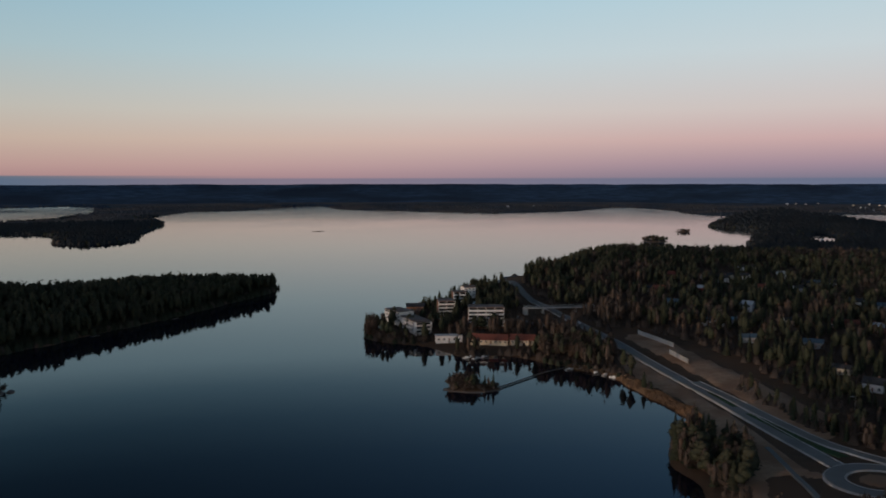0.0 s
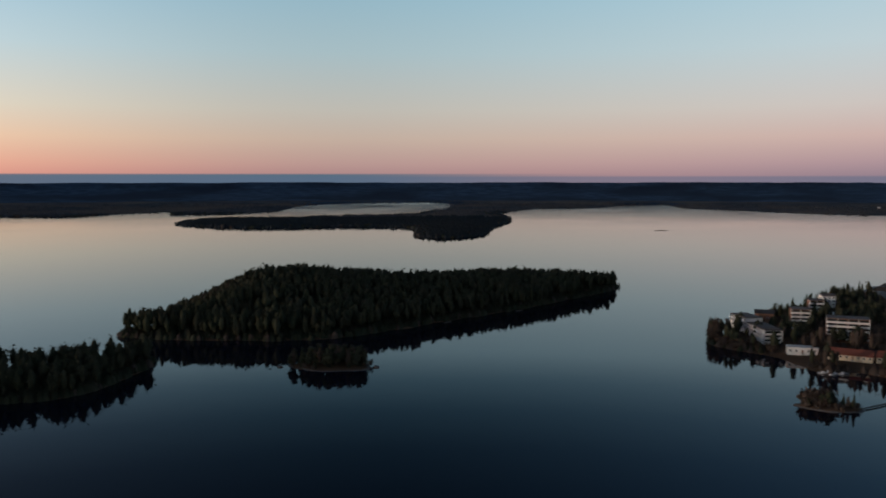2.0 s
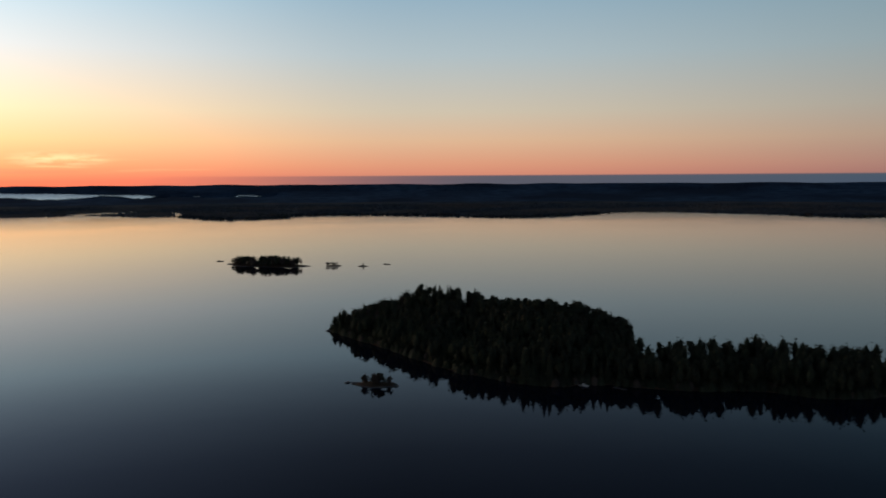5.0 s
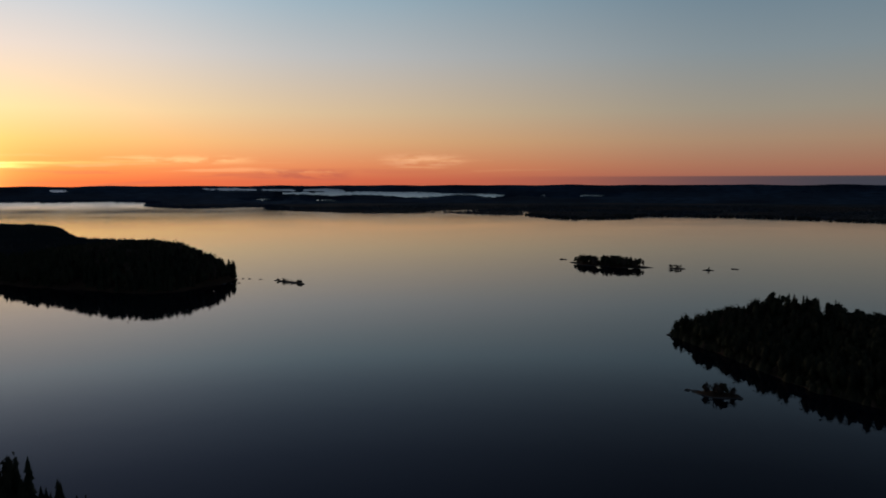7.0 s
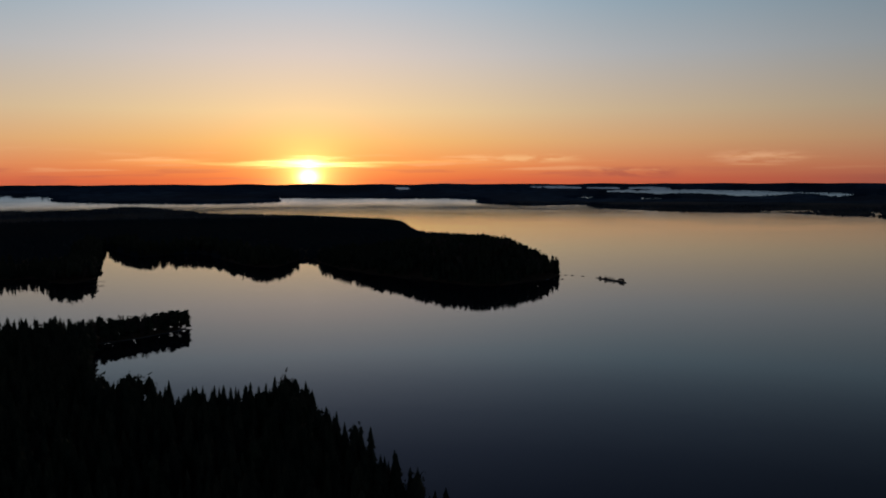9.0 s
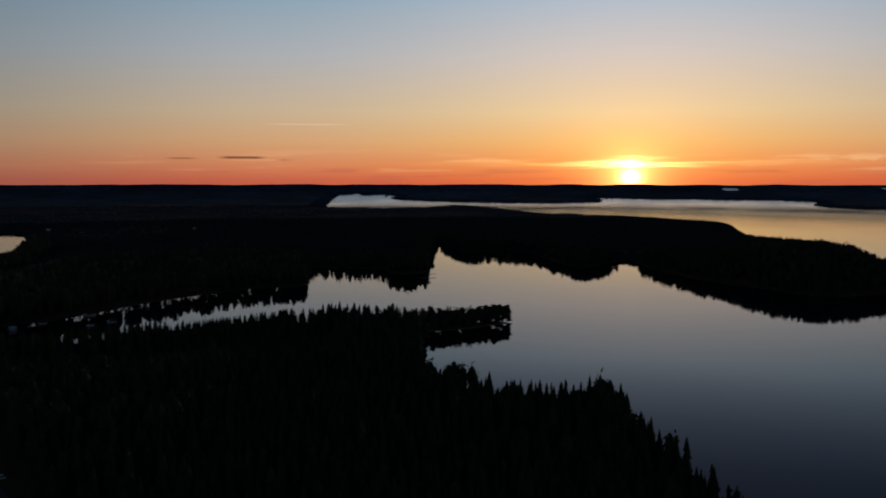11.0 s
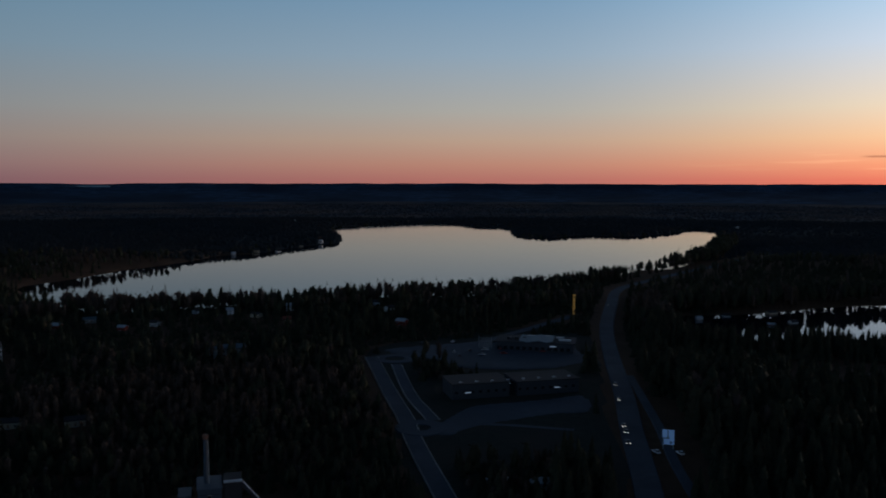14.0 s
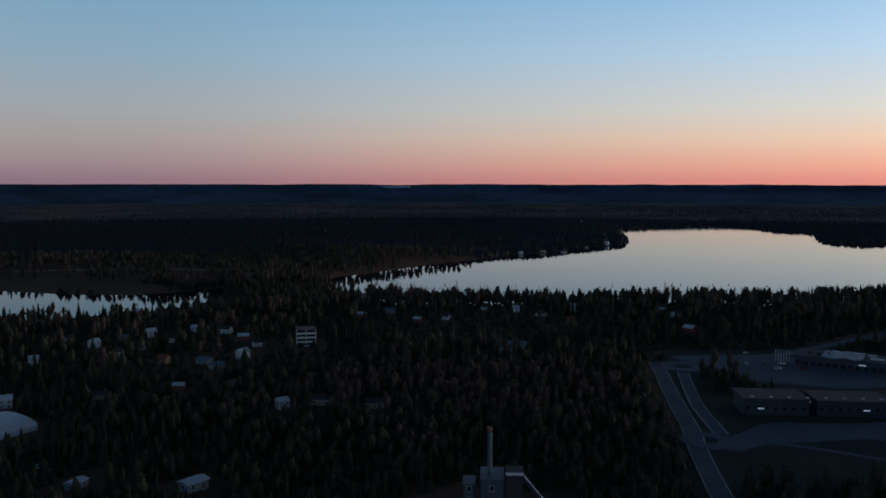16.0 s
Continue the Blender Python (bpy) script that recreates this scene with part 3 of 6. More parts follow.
def pine(rng, clumps, spread=0.17, low=0.55, girth=0.016):
    """Height 1: a trunk under a rounded crown of a few lobes with ragged needle clumps."""
    parts = [(*stem(girth, 0.9, lean=rng.uniform(-0.03, 0.03)), 3)]
    lobes = 3 if low > 0.5 else 5
    turn = rng.uniform(0, 6.28)
    for k in range(lobes):
        a, w = turn + k * 2.3 + rng.uniform(-0.4, 0.4), k / (lobes - 1)
        off = 0.085 * (1 - 0.75 * w)
        c = np.array((off * math.cos(a), off * math.sin(a), low + (0.84 - low) * w + rng.uniform(-0.03, 0.03)))
        size = np.array((spread, spread, 0.17)) * (1.05 - 0.35 * w) * rng.uniform(0.85, 1.15)
        v, f = lump(rng, 4, 8, 0.24)
        parts.append((v * size * 0.85 + c, f, 1))
        v, f = spray(rng, clumps // lobes, c, size * 1.08, 0.034)
        parts.append((v, f, 1))
    return gather(parts)


def tall_pine(rng, clumps, sides=6):
    """Height 1: a forest pine, an uneven egg-shaped crown broken up by ragged needle clumps."""
    wide, low = rng.uniform(0.13, 0.19), rng.uniform(0.2, 0.42)
    tall = 1 - low
    v, f = lump(rng, 4, sides, 0.34)
    up = (v[:, 2] + 1) / 2
    taper = np.interp(up, (0, 0.3, 0.7, 1), (0.6, 1.0, 0.75, 0.3))
    v = np.stack([v[:, 0] * wide * taper, v[:, 1] * wide * taper, low + up * tall * 0.94], 1)
    lean = rng.uniform(-0.04, 0.04, 2)
    v[:, :2] += lean * up[:, None]
    w, g = spray(rng, clumps, np.array((lean[0] / 2, lean[1] / 2, low + tall * 0.5)), np.array((wide * 1.1, wide * 1.1, tall * 0.48)), 0.042, low * 0.7, 1.0, 1.0)
    return gather([(v, f, 1), (w, g, 1), (*stem(0.014, 0.9), 3)])


def bush(rng, clumps, mat=2):
    """Height 1: a leafless shrub, dense to the ground."""
    v, f = spray(rng, clumps, np.array((0, 0, 0.48)), np.array((0.42, 0.42, 0.46)), 0.08, 0.02, 0.7, 1.4)
    w, g = lump(rng, 3, 6, 0.3)
    return gather([(v, f, mat), (w * (0.28, 0.28, 0.36) + (0, 0, 0.38), g, mat), (*stem(0.04, 0.5), 3)])


def leafless(rng, clumps):
    """Height 1: a rounded bare broadleaf crown, denser inside, of fine upright twigs."""
    v, f = spray(rng, clumps, np.array((0, 0, 0.57)), np.array((0.16, 0.16, 0.36)), 0.034 if clumps > 40 else 0.046, 0.12, 0.55, 1.9)
    w, g = lump(rng, 3, 5, 0.4)
    return gather([(v, f, 2), (w * (0.085, 0.085, 0.33) + (0, 0, 0.55), g, 2), (*stem(0.015, 0.9), 3)])


def tuft(rng, n_lon=5, wide=0.5):
    """Height 1: a far tree, a ragged cone or dome seen as a few facets."""
    a = (np.arange(n_lon) + rng.uniform(0, 1)) * 2 * math.pi / n_lon
    r = wide * rng.uniform(0.75, 1.25, n_lon)
    low = np.stack([r * np.cos(a), r * np.sin(a), rng.uniform(-0.15, 0.1, n_lon)], 1)
    mid = low * (0.75, 0.75, 0) + np.stack([0 * a, 0 * a, rng.uniform(0.45, 0.7, n_lon)], 1)
    v = np.concatenate([low, mid, [(0, 0, 1.0)]])
    f = []
    for i in range(n_lon):
        k = (i + 1) % n_lon
        f += [(i, k, n_lon + k), (i, n_lon + k, n_lon + i), (n_lon + i, n_lon + k, 2 * n_lon)]
    return v, np.array(f), np.full(len(f), rng.choice([0, 1, 2], p=[0.66, 0.2, 0.14]))


def peak(rng, wide=0.55):
    """Height 1: a distant treetop of four facets."""
    a = (np.arange(4) + rng.uniform(0, 1)) * math.pi / 2
    r = wide * rng.uniform(0.7, 1.3, 4)
    v = np.concatenate([np.stack([r * np.cos(a), r * np.sin(a), np.full(4, -0.1)], 1), [(rng.uniform(-0.15, 0.15), rng.uniform(-0.15, 0.15), 1.0)]])
    return v, np.array([(i, (i + 1) % 4, 4) for i in range(4)]), np.zeros(4, int)


trng = np.random.RandomState(11)
NEAR_KINDS = {"spruce": [spruce(trng, 7, 7, w) for w in (0.15, 0.18, 0.21, 0.24, 0.19, 0.17)], "pine": [tall_pine(trng, 44, 7) for _ in range(8)],
              "birch": [leafless(trng, 60) for _ in range(6)], "bush": [bush(trng, 30) for _ in range(4)]}
MID_KINDS = {"spruce": [spruce(trng, 4, 5, w) for w in (0.14, 0.16, 0.19, 0.21, 0.17, 0.15)], "pine": [tall_pine(trng, 18) for _ in range(8)],
             "birch": [leafless(trng, 26) for _ in range(6)], "bush": [bush(trng, 24) for _ in range(4)]}
FAR_KINDS = [tuft(trng, 4, 0.6) for _ in range(16)]
RIM_KINDS = [peak(trng) for _ in range(16)]
FOREST_MATS = [M_SPRUCE, M_PINE, M_TWIG, M_BARK]


def plant(name, label, spots, sizes, kinds, mats=FOREST_MATS):
    """One mesh of many trees; kinds names a template for each spot."""
    vs, fs, ms, n = [], [], [], 0
    z = sample(HIGH, spots)
    turn = np.random.RandomState(len(spots)).uniform(0, 6.28, len(spots))
    groups = {}
    for i, k in enumerate(kinds):
        groups.setdefault(id(k), (k, []))[1].append(i)
    for k, ids in groups.values():
        v, f, m = k
        ids = np.array(ids)
        c, s = np.cos(turn[ids])[:, None], np.sin(turn[ids])[:, None]
        size = sizes[ids][:, None]
        xs = (v[:, 0] * c - v[:, 1] * s) * size + spots[ids, 0:1]
        ys = (v[:, 0] * s + v[:, 1] * c) * size + spots[ids, 1:2]
        zs = v[:, 2] * size + z[ids][:, None]
        vs.append(np.stack([xs, ys, zs], -1).reshape(-1, 3))
        fs.append((f[None] + (np.arange(len(ids)) * len(v))[:, None, None] + n).reshape(-1, 3))
        ms.append(np.tile(m, len(ids)))
        n += len(ids) * len(v)
    ob = new(name, fast_mesh(name, np.concatenate(vs), np.concatenate(fs), mats, np.concatenate(ms), flat=False))
    return tagged(ob, label, "forest", kind="stuff")


def scatter(a0, a1, r0, r1, spacing, seed):
    """Jittered spots in a sector between two bearings and two distances."""
    rng = np.random.RandomState(seed)
    n = int((r1 * r1 - r0 * r0) * radians(a1 - a0) / 2 / spacing ** 2)
    r = np.sqrt(rng.uniform(r0 * r0, r1 * r1, n))
    a = np.radians(rng.uniform(a0, a1, n))
    return np.stack([-r * np.sin(a), r * np.cos(a)], 1)


CLEAR_LINES, CLEAR_SPOTS, THIN_SPOTS = [], [], []
# ---- plan of the roads and yards, in metres ----
ROAD_EAST = [(160, 336), (156, 371), (150, 429), (139, 496), (123, 579), (112, 626), (101, 677), (93, 727), (81, 770), (73, 830), (69, 893),
             (64, 948), (75, 1010), (100, 1061), (140, 1130)]
ROAD_EAST_B = [(184, 336), (176, 351), (168, 370), (162, 402), (155, 443), (146, 484)]
ROAD_RAMP = [(60, 700), (66, 672), (80, 650), (96, 640), (108, 632)]
ROAD_BRIDGE = [(40, 690), (58, 702), (72, 708), (100, 711), (125, 714), (160, 722), (200, 745)]
ROAD_PATH = [(142, 364), (140, 335), (138, 305), (134, 280)]
ROAD_WEST = [(-55, -255), (-61, -309), (-66.5, -371), (-73.5, -436), (-82, -530), (-95, -648), (-117, -770), (-143, -889), (-189, -974), (-263, -1083),
             (-330, -1180), (-420, -1320)]
ROAD_WEST_SIDE = [(-76, -290), (-76, -320), (-77, -341), (-80, -380), (-82, -430), (-84, -480)]
ROAD_PLANT = [(69, -522), (54, -459), (43, -415), (35, -384), (30, -359), (23, -331), (16, -305), (10, -282)]
ROAD_PLANT_B = [(51, -500), (44, -464), (35, -423), (26, -394), (22, -381)]
ROAD_YARD = [(23, -373), (17, -380), (2, -393), (-17, -403), (-46, -417)]
ROAD_MALL = [(55, -525), (42, -546), (21, -564), (-1, -581), (-27, -621), (-73, -693)]
ROAD_FIELD = [(21, -366), (7, -376), (-13, -376), (-41, -371)]
ROAD_BANK = [(880, -772), (800, -815), (738, -854), (660, -868), (612, -880), (580, -905)]
ROAD_BANK_B = [(640, -1020), (585, -1062), (560, -1100)]
ROAD_LIST = [(ROAD_EAST, 6.5, 10), (ROAD_EAST_B, 5.5, 8), (ROAD_RAMP, 4.5, 7), (ROAD_BRIDGE, 6, 8), (ROAD_PATH, 2.2, 4), (ROAD_WEST, 12, 13), (ROAD_WEST_SIDE, 4, 7),
             (ROAD_PLANT, 7, 10), (ROAD_PLANT_B, 5.5, 9), (ROAD_YARD, 7, 10), (ROAD_MALL, 7, 10), (ROAD_FIELD, 3, 6), (ROAD_BANK, 5, 8), (ROAD_BANK_B, 5, 8)]
for line, width, free in ROAD_LIST:
    CLEAR_LINES.append((line, free))
CLEAR_LINES += [([(138, 625), (154, 565), (160, 515)], 15), ([(160, 520), (178, 460), (188, 410)], 12), ([(2, -346), (-40, -352)], 24), ([(-645, 222), (-540, 262)], 15), ([(152, 350), (140, 480), (120, 590)], 22), ([(128, 300), (135, 380)], 20), ([(160, 600), (175, 540), (185, 480), (190, 400)], 9),
                ([(-12, 600), (66, 592)], 15), ([(-143, -889), (-189, -974), (-263, -1083), (-330, -1180)], 26), ([(15, 640), (50, 640)], 11), ([(0, 690), (18, 690)], 7), ([(60, 870), (66, 950), (100, 1060)], 24), ([(60, 692), (130, 715)], 13), ([(80, 745), (96, 640)], 13), ([(860, -740), (740, -800), (620, -830)], 16), ([(640, -720), (840, -690)], 30), ([(530, -900), (510, -1000), (480, -1120)], 6), ([(26, -425), (-50, -455)], 34), ([(30, -545), (-50, -580)], 36), ([(-70, -300), (-82, -420)], 16),
                ([(90, -250), (75, -280)], 14), ([(10, -395), (-50, -420)], 22), ([(0, -370), (-40, -385)], 18), ([(-5, -500), (-50, -515)], 26), ([(30, -545), (60, -555)], 16), ([(0, 655), (48, 652)], 9), ([(-40, 640), (-12, 636)], 9)]
CLEAR_SPOTS += [(54, -517, 18), (27, -370, 15), (-77, -347, 12), (166, 318, 34), (-72, -665, 14), (-985, -280, 60), (-1160, 243, 14), (-293, 1990, 20), (92, -262, 30), (330, -262, 34), (200, -246, 14), (238, -232, 14),
                (-480, 108, 26), (-274, 466, 50), (18, 482, 40), (-1222, 118, 90), (-1181, 206, 16), (-486, -503, 24)]
THIN_SPOTS += [(-462, 305, 42, 0.35), (-195, -545, 45, 0.6), (-250, -535, 45, 0.55), (-150, -565, 40, 0.6), (390, -470, 110, 0.5), (300, -420, 70, 0.55), (290, 700, 190, 0.75), (340, 940, 90, 0.45), (220, -620, 80, 0.4), (30, 680, 55, 0.6), (-30, 690, 40, 0.6),
               (210, 520, 70, 0.85), (570, -620, 110, 0.16), (430, -800, 80, 0.4), (-700, -1900, 200, 0.4)]


# ---- surfaces of built things ----
M_ASPHALT = material("worn_asphalt", (0.2, 0.195, 0.185), 0.85, 0.15, 3.0, (0.16, 0.155, 0.15), spec=0.3)
# the western dusk shade is put into this darker, bluer copy of the asphalt
M_ASPHALT_DUSK = material("dusk_shaded_asphalt", (0.088, 0.102, 0.128), 0.85, 0.25, 3.0, (0.07, 0.082, 0.104), spec=0.2)
M_GRAVEL = material("pale_gravel", (0.26, 0.23, 0.2), 0.95, 0.2, 3.0, spec=0.1)
M_MEADOW = material("dead_grass", (0.38, 0.24, 0.155), 0.95, 0.4, 3.0, (0.27, 0.155, 0.095), spec=0.1)
M_ROUGH_GRASS = material("dark_rough_grass", (0.042, 0.049, 0.042), 0.95, 0.4, 3.0, (0.056, 0.053, 0.046), spec=0.05)
M_LAWN = material("thin_green_grass", (0.05, 0.085, 0.035), 0.95, 0.4, 3.0, (0.065, 0.075, 0.035), spec=0.1)
M_REED = material("dry_reeds", (0.2, 0.125, 0.075), 0.9, 0.35, 2.0, (0.13, 0.085, 0.055), per="island", spec=0.1)
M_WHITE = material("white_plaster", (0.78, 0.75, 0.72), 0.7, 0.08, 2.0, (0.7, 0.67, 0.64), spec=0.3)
M_CREAM = material("cream_boards", (0.6, 0.5, 0.36), 0.75, 0.1, 1.0, spec=0.3)
M_OCHRE = material("ochre_boards", (0.34, 0.2, 0.08), 0.75, 0.1, 1.0, spec=0.3)
M_FALU = material("red_painted_boards", (0.3, 0.06, 0.04), 0.8, 0.15, 1.0, spec=0.2)
M_GREYW = material("grey_boards", (0.3, 0.3, 0.3), 0.8, 0.15, 1.0, spec=0.2)
M_BROWN = material("brown_brick", (0.24, 0.13, 0.09), 0.85, 0.25, 0.6, spec=0.2)
M_TILE_RED = material("red_roof_tiles", (0.25, 0.085, 0.06), 0.8, 0.25, 1.0, spec=0.2)
M_ROOF_DARK = material("dark_felt_roof", (0.05, 0.05, 0.055), 0.8, 0.25, 1.5, spec=0.3)
M_ROOF_GREY = material("brownish_felt_roof", (0.17, 0.14, 0.13), 0.85, 0.2, 1.5, spec=0.2)
M_ROOF_PALE = material("pale_sheet_metal_roof", (0.55, 0.58, 0.62), 0.45, 0.1, 3.0, metal=0.2)
M_ROOF_BLUE = material("blue_sheet_metal_roof", (0.11, 0.17, 0.22), 0.5, 0.2, 3.0, metal=0.1)
M_STEEL = material("galvanised_steel", (0.5, 0.52, 0.54), 0.45, 0.12, 1.0, metal=0.7)
M_PLATE = material("bluish_cladding", (0.06, 0.085, 0.12), 0.55, 0.1, 3.0)
M_DARKCLAD = material("dark_blue_cladding", (0.036, 0.045, 0.06), 0.6, 0.15, 3.0)
M_CONCRETE = material("weathered_concrete", (0.42, 0.4, 0.38), 0.9, 0.15, 1.5, (0.34, 0.32, 0.3), spec=0.2)
M_TIMBER = material("weathered_planks", (0.13, 0.11, 0.095), 0.85, 0.3, 0.6, spec=0.2, per="object")
M_GLASS = material("dark_window_glass", (0.02, 0.025, 0.03), 0.08, 0.1, 2.0)
M_TYRE = material("black_rubber", (0.02, 0.02, 0.02), 0.9, 0.1, 0.2)
M_CAR = {k: material(k + "_car_paint", c, 0.3, 0.05, 1.0) for k, c in (("silver", (0.5, 0.5, 0.52)), ("dark", (0.04, 0.045, 0.06)), ("white", (0.75, 0.75, 0.75)), ("red", (0.35, 0.04, 0.03)))}


def glowing(name, colour, strength):
    m = bpy.data.materials.new(name)
    m.use_nodes = True
    p = m.node_tree.nodes["Principled BSDF"]
    p.inputs["Base Color"].default_value = (*colour, 1)
    p.inputs["Emission Color"].default_value, p.inputs["Emission Strength"].default_value = (*colour, 1), strength
    return m


M_HEAD = glowing("headlight_glow", (1.0, 0.88, 0.7), 2.2)
M_TAIL = glowing("tail_light_glow", (1.0, 0.08, 0.03), 1.5)
M_SIGN = glowing("lit_amber_sign", (1.0, 0.5, 0.08), 0.2)
M_LAMP = glowing("lamp_glow", (0.85, 0.9, 1.0), 0.22)
# emission added to brighten the billboard panel, no lit screen known there
M_POSTER_GLOW = glowing("poster_added_glow", (0.4, 0.62, 1.0), 0.15)
M_LIT = glowing("lit_window", (1.0, 0.62, 0.3), 0.6)

# ---- building blocks ----


def box(bm, x0, x1, y0, y1, z0, z1, bevel=0.0):
    m = Matrix.Translation(((x0 + x1) / 2, (y0 + y1) / 2, (z0 + z1) / 2)) @ Matrix.Diagonal((x1 - x0, y1 - y0, z1 - z0, 1))
    made = bmesh.ops.create_cube(bm, size=1, matrix=m)
    if bevel:
        edges = list({e for v in made["verts"] for e in v.link_edges})
        bmesh.ops.bevel(bm, geom=edges, offset=bevel, segments=1, affect="EDGES")
    return bm


def prism(bm, profile, x0, x1):
    """A profile of (y, z) drawn out along x."""
    a = [bm.verts.new((x0, y, z)) for y, z in profile]
    b = [bm.verts.new((x1, y, z)) for y, z in profile]
    n = len(profile)
    bm.faces.new(a)
    bm.faces.new(b[::-1])
    for i in range(n):
        bm.faces.new((a[i], b[i], b[(i + 1) % n], a[(i + 1) % n]))
    bmesh.ops.recalc_face_normals(bm, faces=bm.faces)
    return bm


def tube(bm, x, y, z0, z1, r0, r1, sides=10):
    bmesh.ops.create_cone(bm, cap_ends=True, segments=sides, radius1=r0, radius2=r1, depth=z1 - z0, matrix=Matrix.Translation((x, y, (z0 + z1) / 2)))
    return bm


def mesh_of(bm, name, mat):
    me = bpy.data.meshes.new(name)
    bm.to_mesh(me)
    bm.free()
    me.materials.append(mat)
    return me


def part(name, bm, mat, parent, label="", m=None):
    ob = new(name, bm if isinstance(bm, bpy.types.Mesh) else mesh_of(bm, name, mat))
    ob.parent = parent
    if m is not None:
        ob.matrix_local = m
    return tagged(ob, label)


def B():
    return bmesh.new()


def place(ob, x, y, turn=0.0, dz=0.0):
    ob.matrix_world = pose(x, y, ground_z(x, y) + dz, 0, 0, turn)
    return ob


def place_at(ob, x, y, z, turn=0.0):
    ob.matrix_world = pose(x, y, z, 0, 0, turn)
    return ob


def again(ob, x, y, turn=0.0, dz=0.0, label="", size=1.0):
    c = copy_thing(ob, pose(x, y, ground_z(x, y) + dz, 0, 0, turn))
    c.scale = (size, size, size)
    return tagged(c, label)


def facing(x, y):
    """The turn by which a thing's front (-y) looks at the origin."""
    return math.degrees(math.atan2(-x, y))


WINDOW_FRAME, WINDOW_PANE = {}, {}


def window(parent, x, y, z, w, h, side="front", lit=False, frame_mat=None):
    """A framed window with a dark pane set into the wall, in the wall's plane."""
    key = (w, h, lit, frame_mat)
    if key not in WINDOW_FRAME:
        bm = B()
        for a in ((-w / 2 - 0.1, -w / 2, 0, h), (w / 2, w / 2 + 0.1, 0, h), (-w / 2 - 0.1, w / 2 + 0.1, h, h + 0.1), (-w / 2 - 0.1, w / 2 + 0.1, -0.1, 0)):
            box(bm, a[0], a[1], -0.07, 0.02, a[2], a[3])
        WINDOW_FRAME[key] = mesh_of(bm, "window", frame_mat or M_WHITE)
        WINDOW_PANE[key] = mesh_of(box(B(), -w / 2, w / 2, -0.03, 0.02, 0, h), "pane", M_LIT if lit else M_GLASS)
    turn = {"front": 0, "back": 180, "right": 90, "left": -90}[side]
    f = part("window", WINDOW_FRAME[key], None, parent, m=pose(x, y, z, 0, 0, turn))
    part("pane", WINDOW_PANE[key], None, f, m=Matrix.Identity(4))
    return f


def house(label, w, d, h, pitch, wall, roof, chimney=True, flat=False, lit=False, floors=1):
    """A small gabled or flat house: its front is towards -y, its ridge along x."""
    ob = tagged(new("house"), label, "house", "houses of the town")
    part("wall", box(B(), -w / 2, w / 2, -d / 2, d / 2, -1.5, h, 0.04), wall, ob)
    top = d / 2 * math.tan(radians(pitch))
    bm = B()
    if flat:
        box(bm, -w / 2 - 0.4, w / 2 + 0.4, -d / 2 - 0.4, d / 2 + 0.4, h, h + 0.45, 0.05)
    else:
        prism(bm, [(-d / 2, h), (0, h + top - 0.15), (d / 2, h)], -w / 2, w / 2)
        part("gable", bm, wall, ob)
        bm = B()
        e = 0.5
        k = math.tan(radians(pitch)) * e
        prism(bm, [(-d / 2 - e, h - k), (0, h + top), (d / 2 + e, h - k), (d / 2 + e, h - k + 0.25), (0, h + top + 0.28), (-d / 2 - e, h - k + 0.25)], -w / 2 - e, w / 2 + e)
    part("roof", bm, roof, ob)
    if chimney:
        part("chimney", box(B(), w * 0.15, w * 0.15 + 0.7, 0.3, 1.0, h, h + top + 1.1, 0.04), M_BROWN, ob)
    n = max(2, int(w / 3.2))
    for fl in range(floors):
        z = 0.9 + fl * 2.8
        for i in range(n):
            x = (i + 0.5) / n * w - w / 2
            if fl == 0 and i == n // 2:
                continue
            window(ob, x, -d / 2, z, 1.2, 1.3, lit=lit and i == 0)
            window(ob, x, d / 2, z, 1.2, 1.3, "back")
        window(ob, w / 2, 0, z, 1.2, 1.3, "right")
        window(ob, -w / 2, 0, z, 1.2, 1.3, "left")
    x = (n // 2 + 0.5) / n * w - w / 2
    part("door", box(B(), x - 0.5, x + 0.5, -d / 2 - 0.06, -d / 2 + 0.05, 0, 2.1, 0.02), M_BROWN, ob, "brown wooden door")
    part("step", box(B(), x - 0.9, x + 0.9, -d / 2 - 1.0, -d / 2, -1.0, 0.05, 0.03), M_CONCRETE, ob)
    return ob


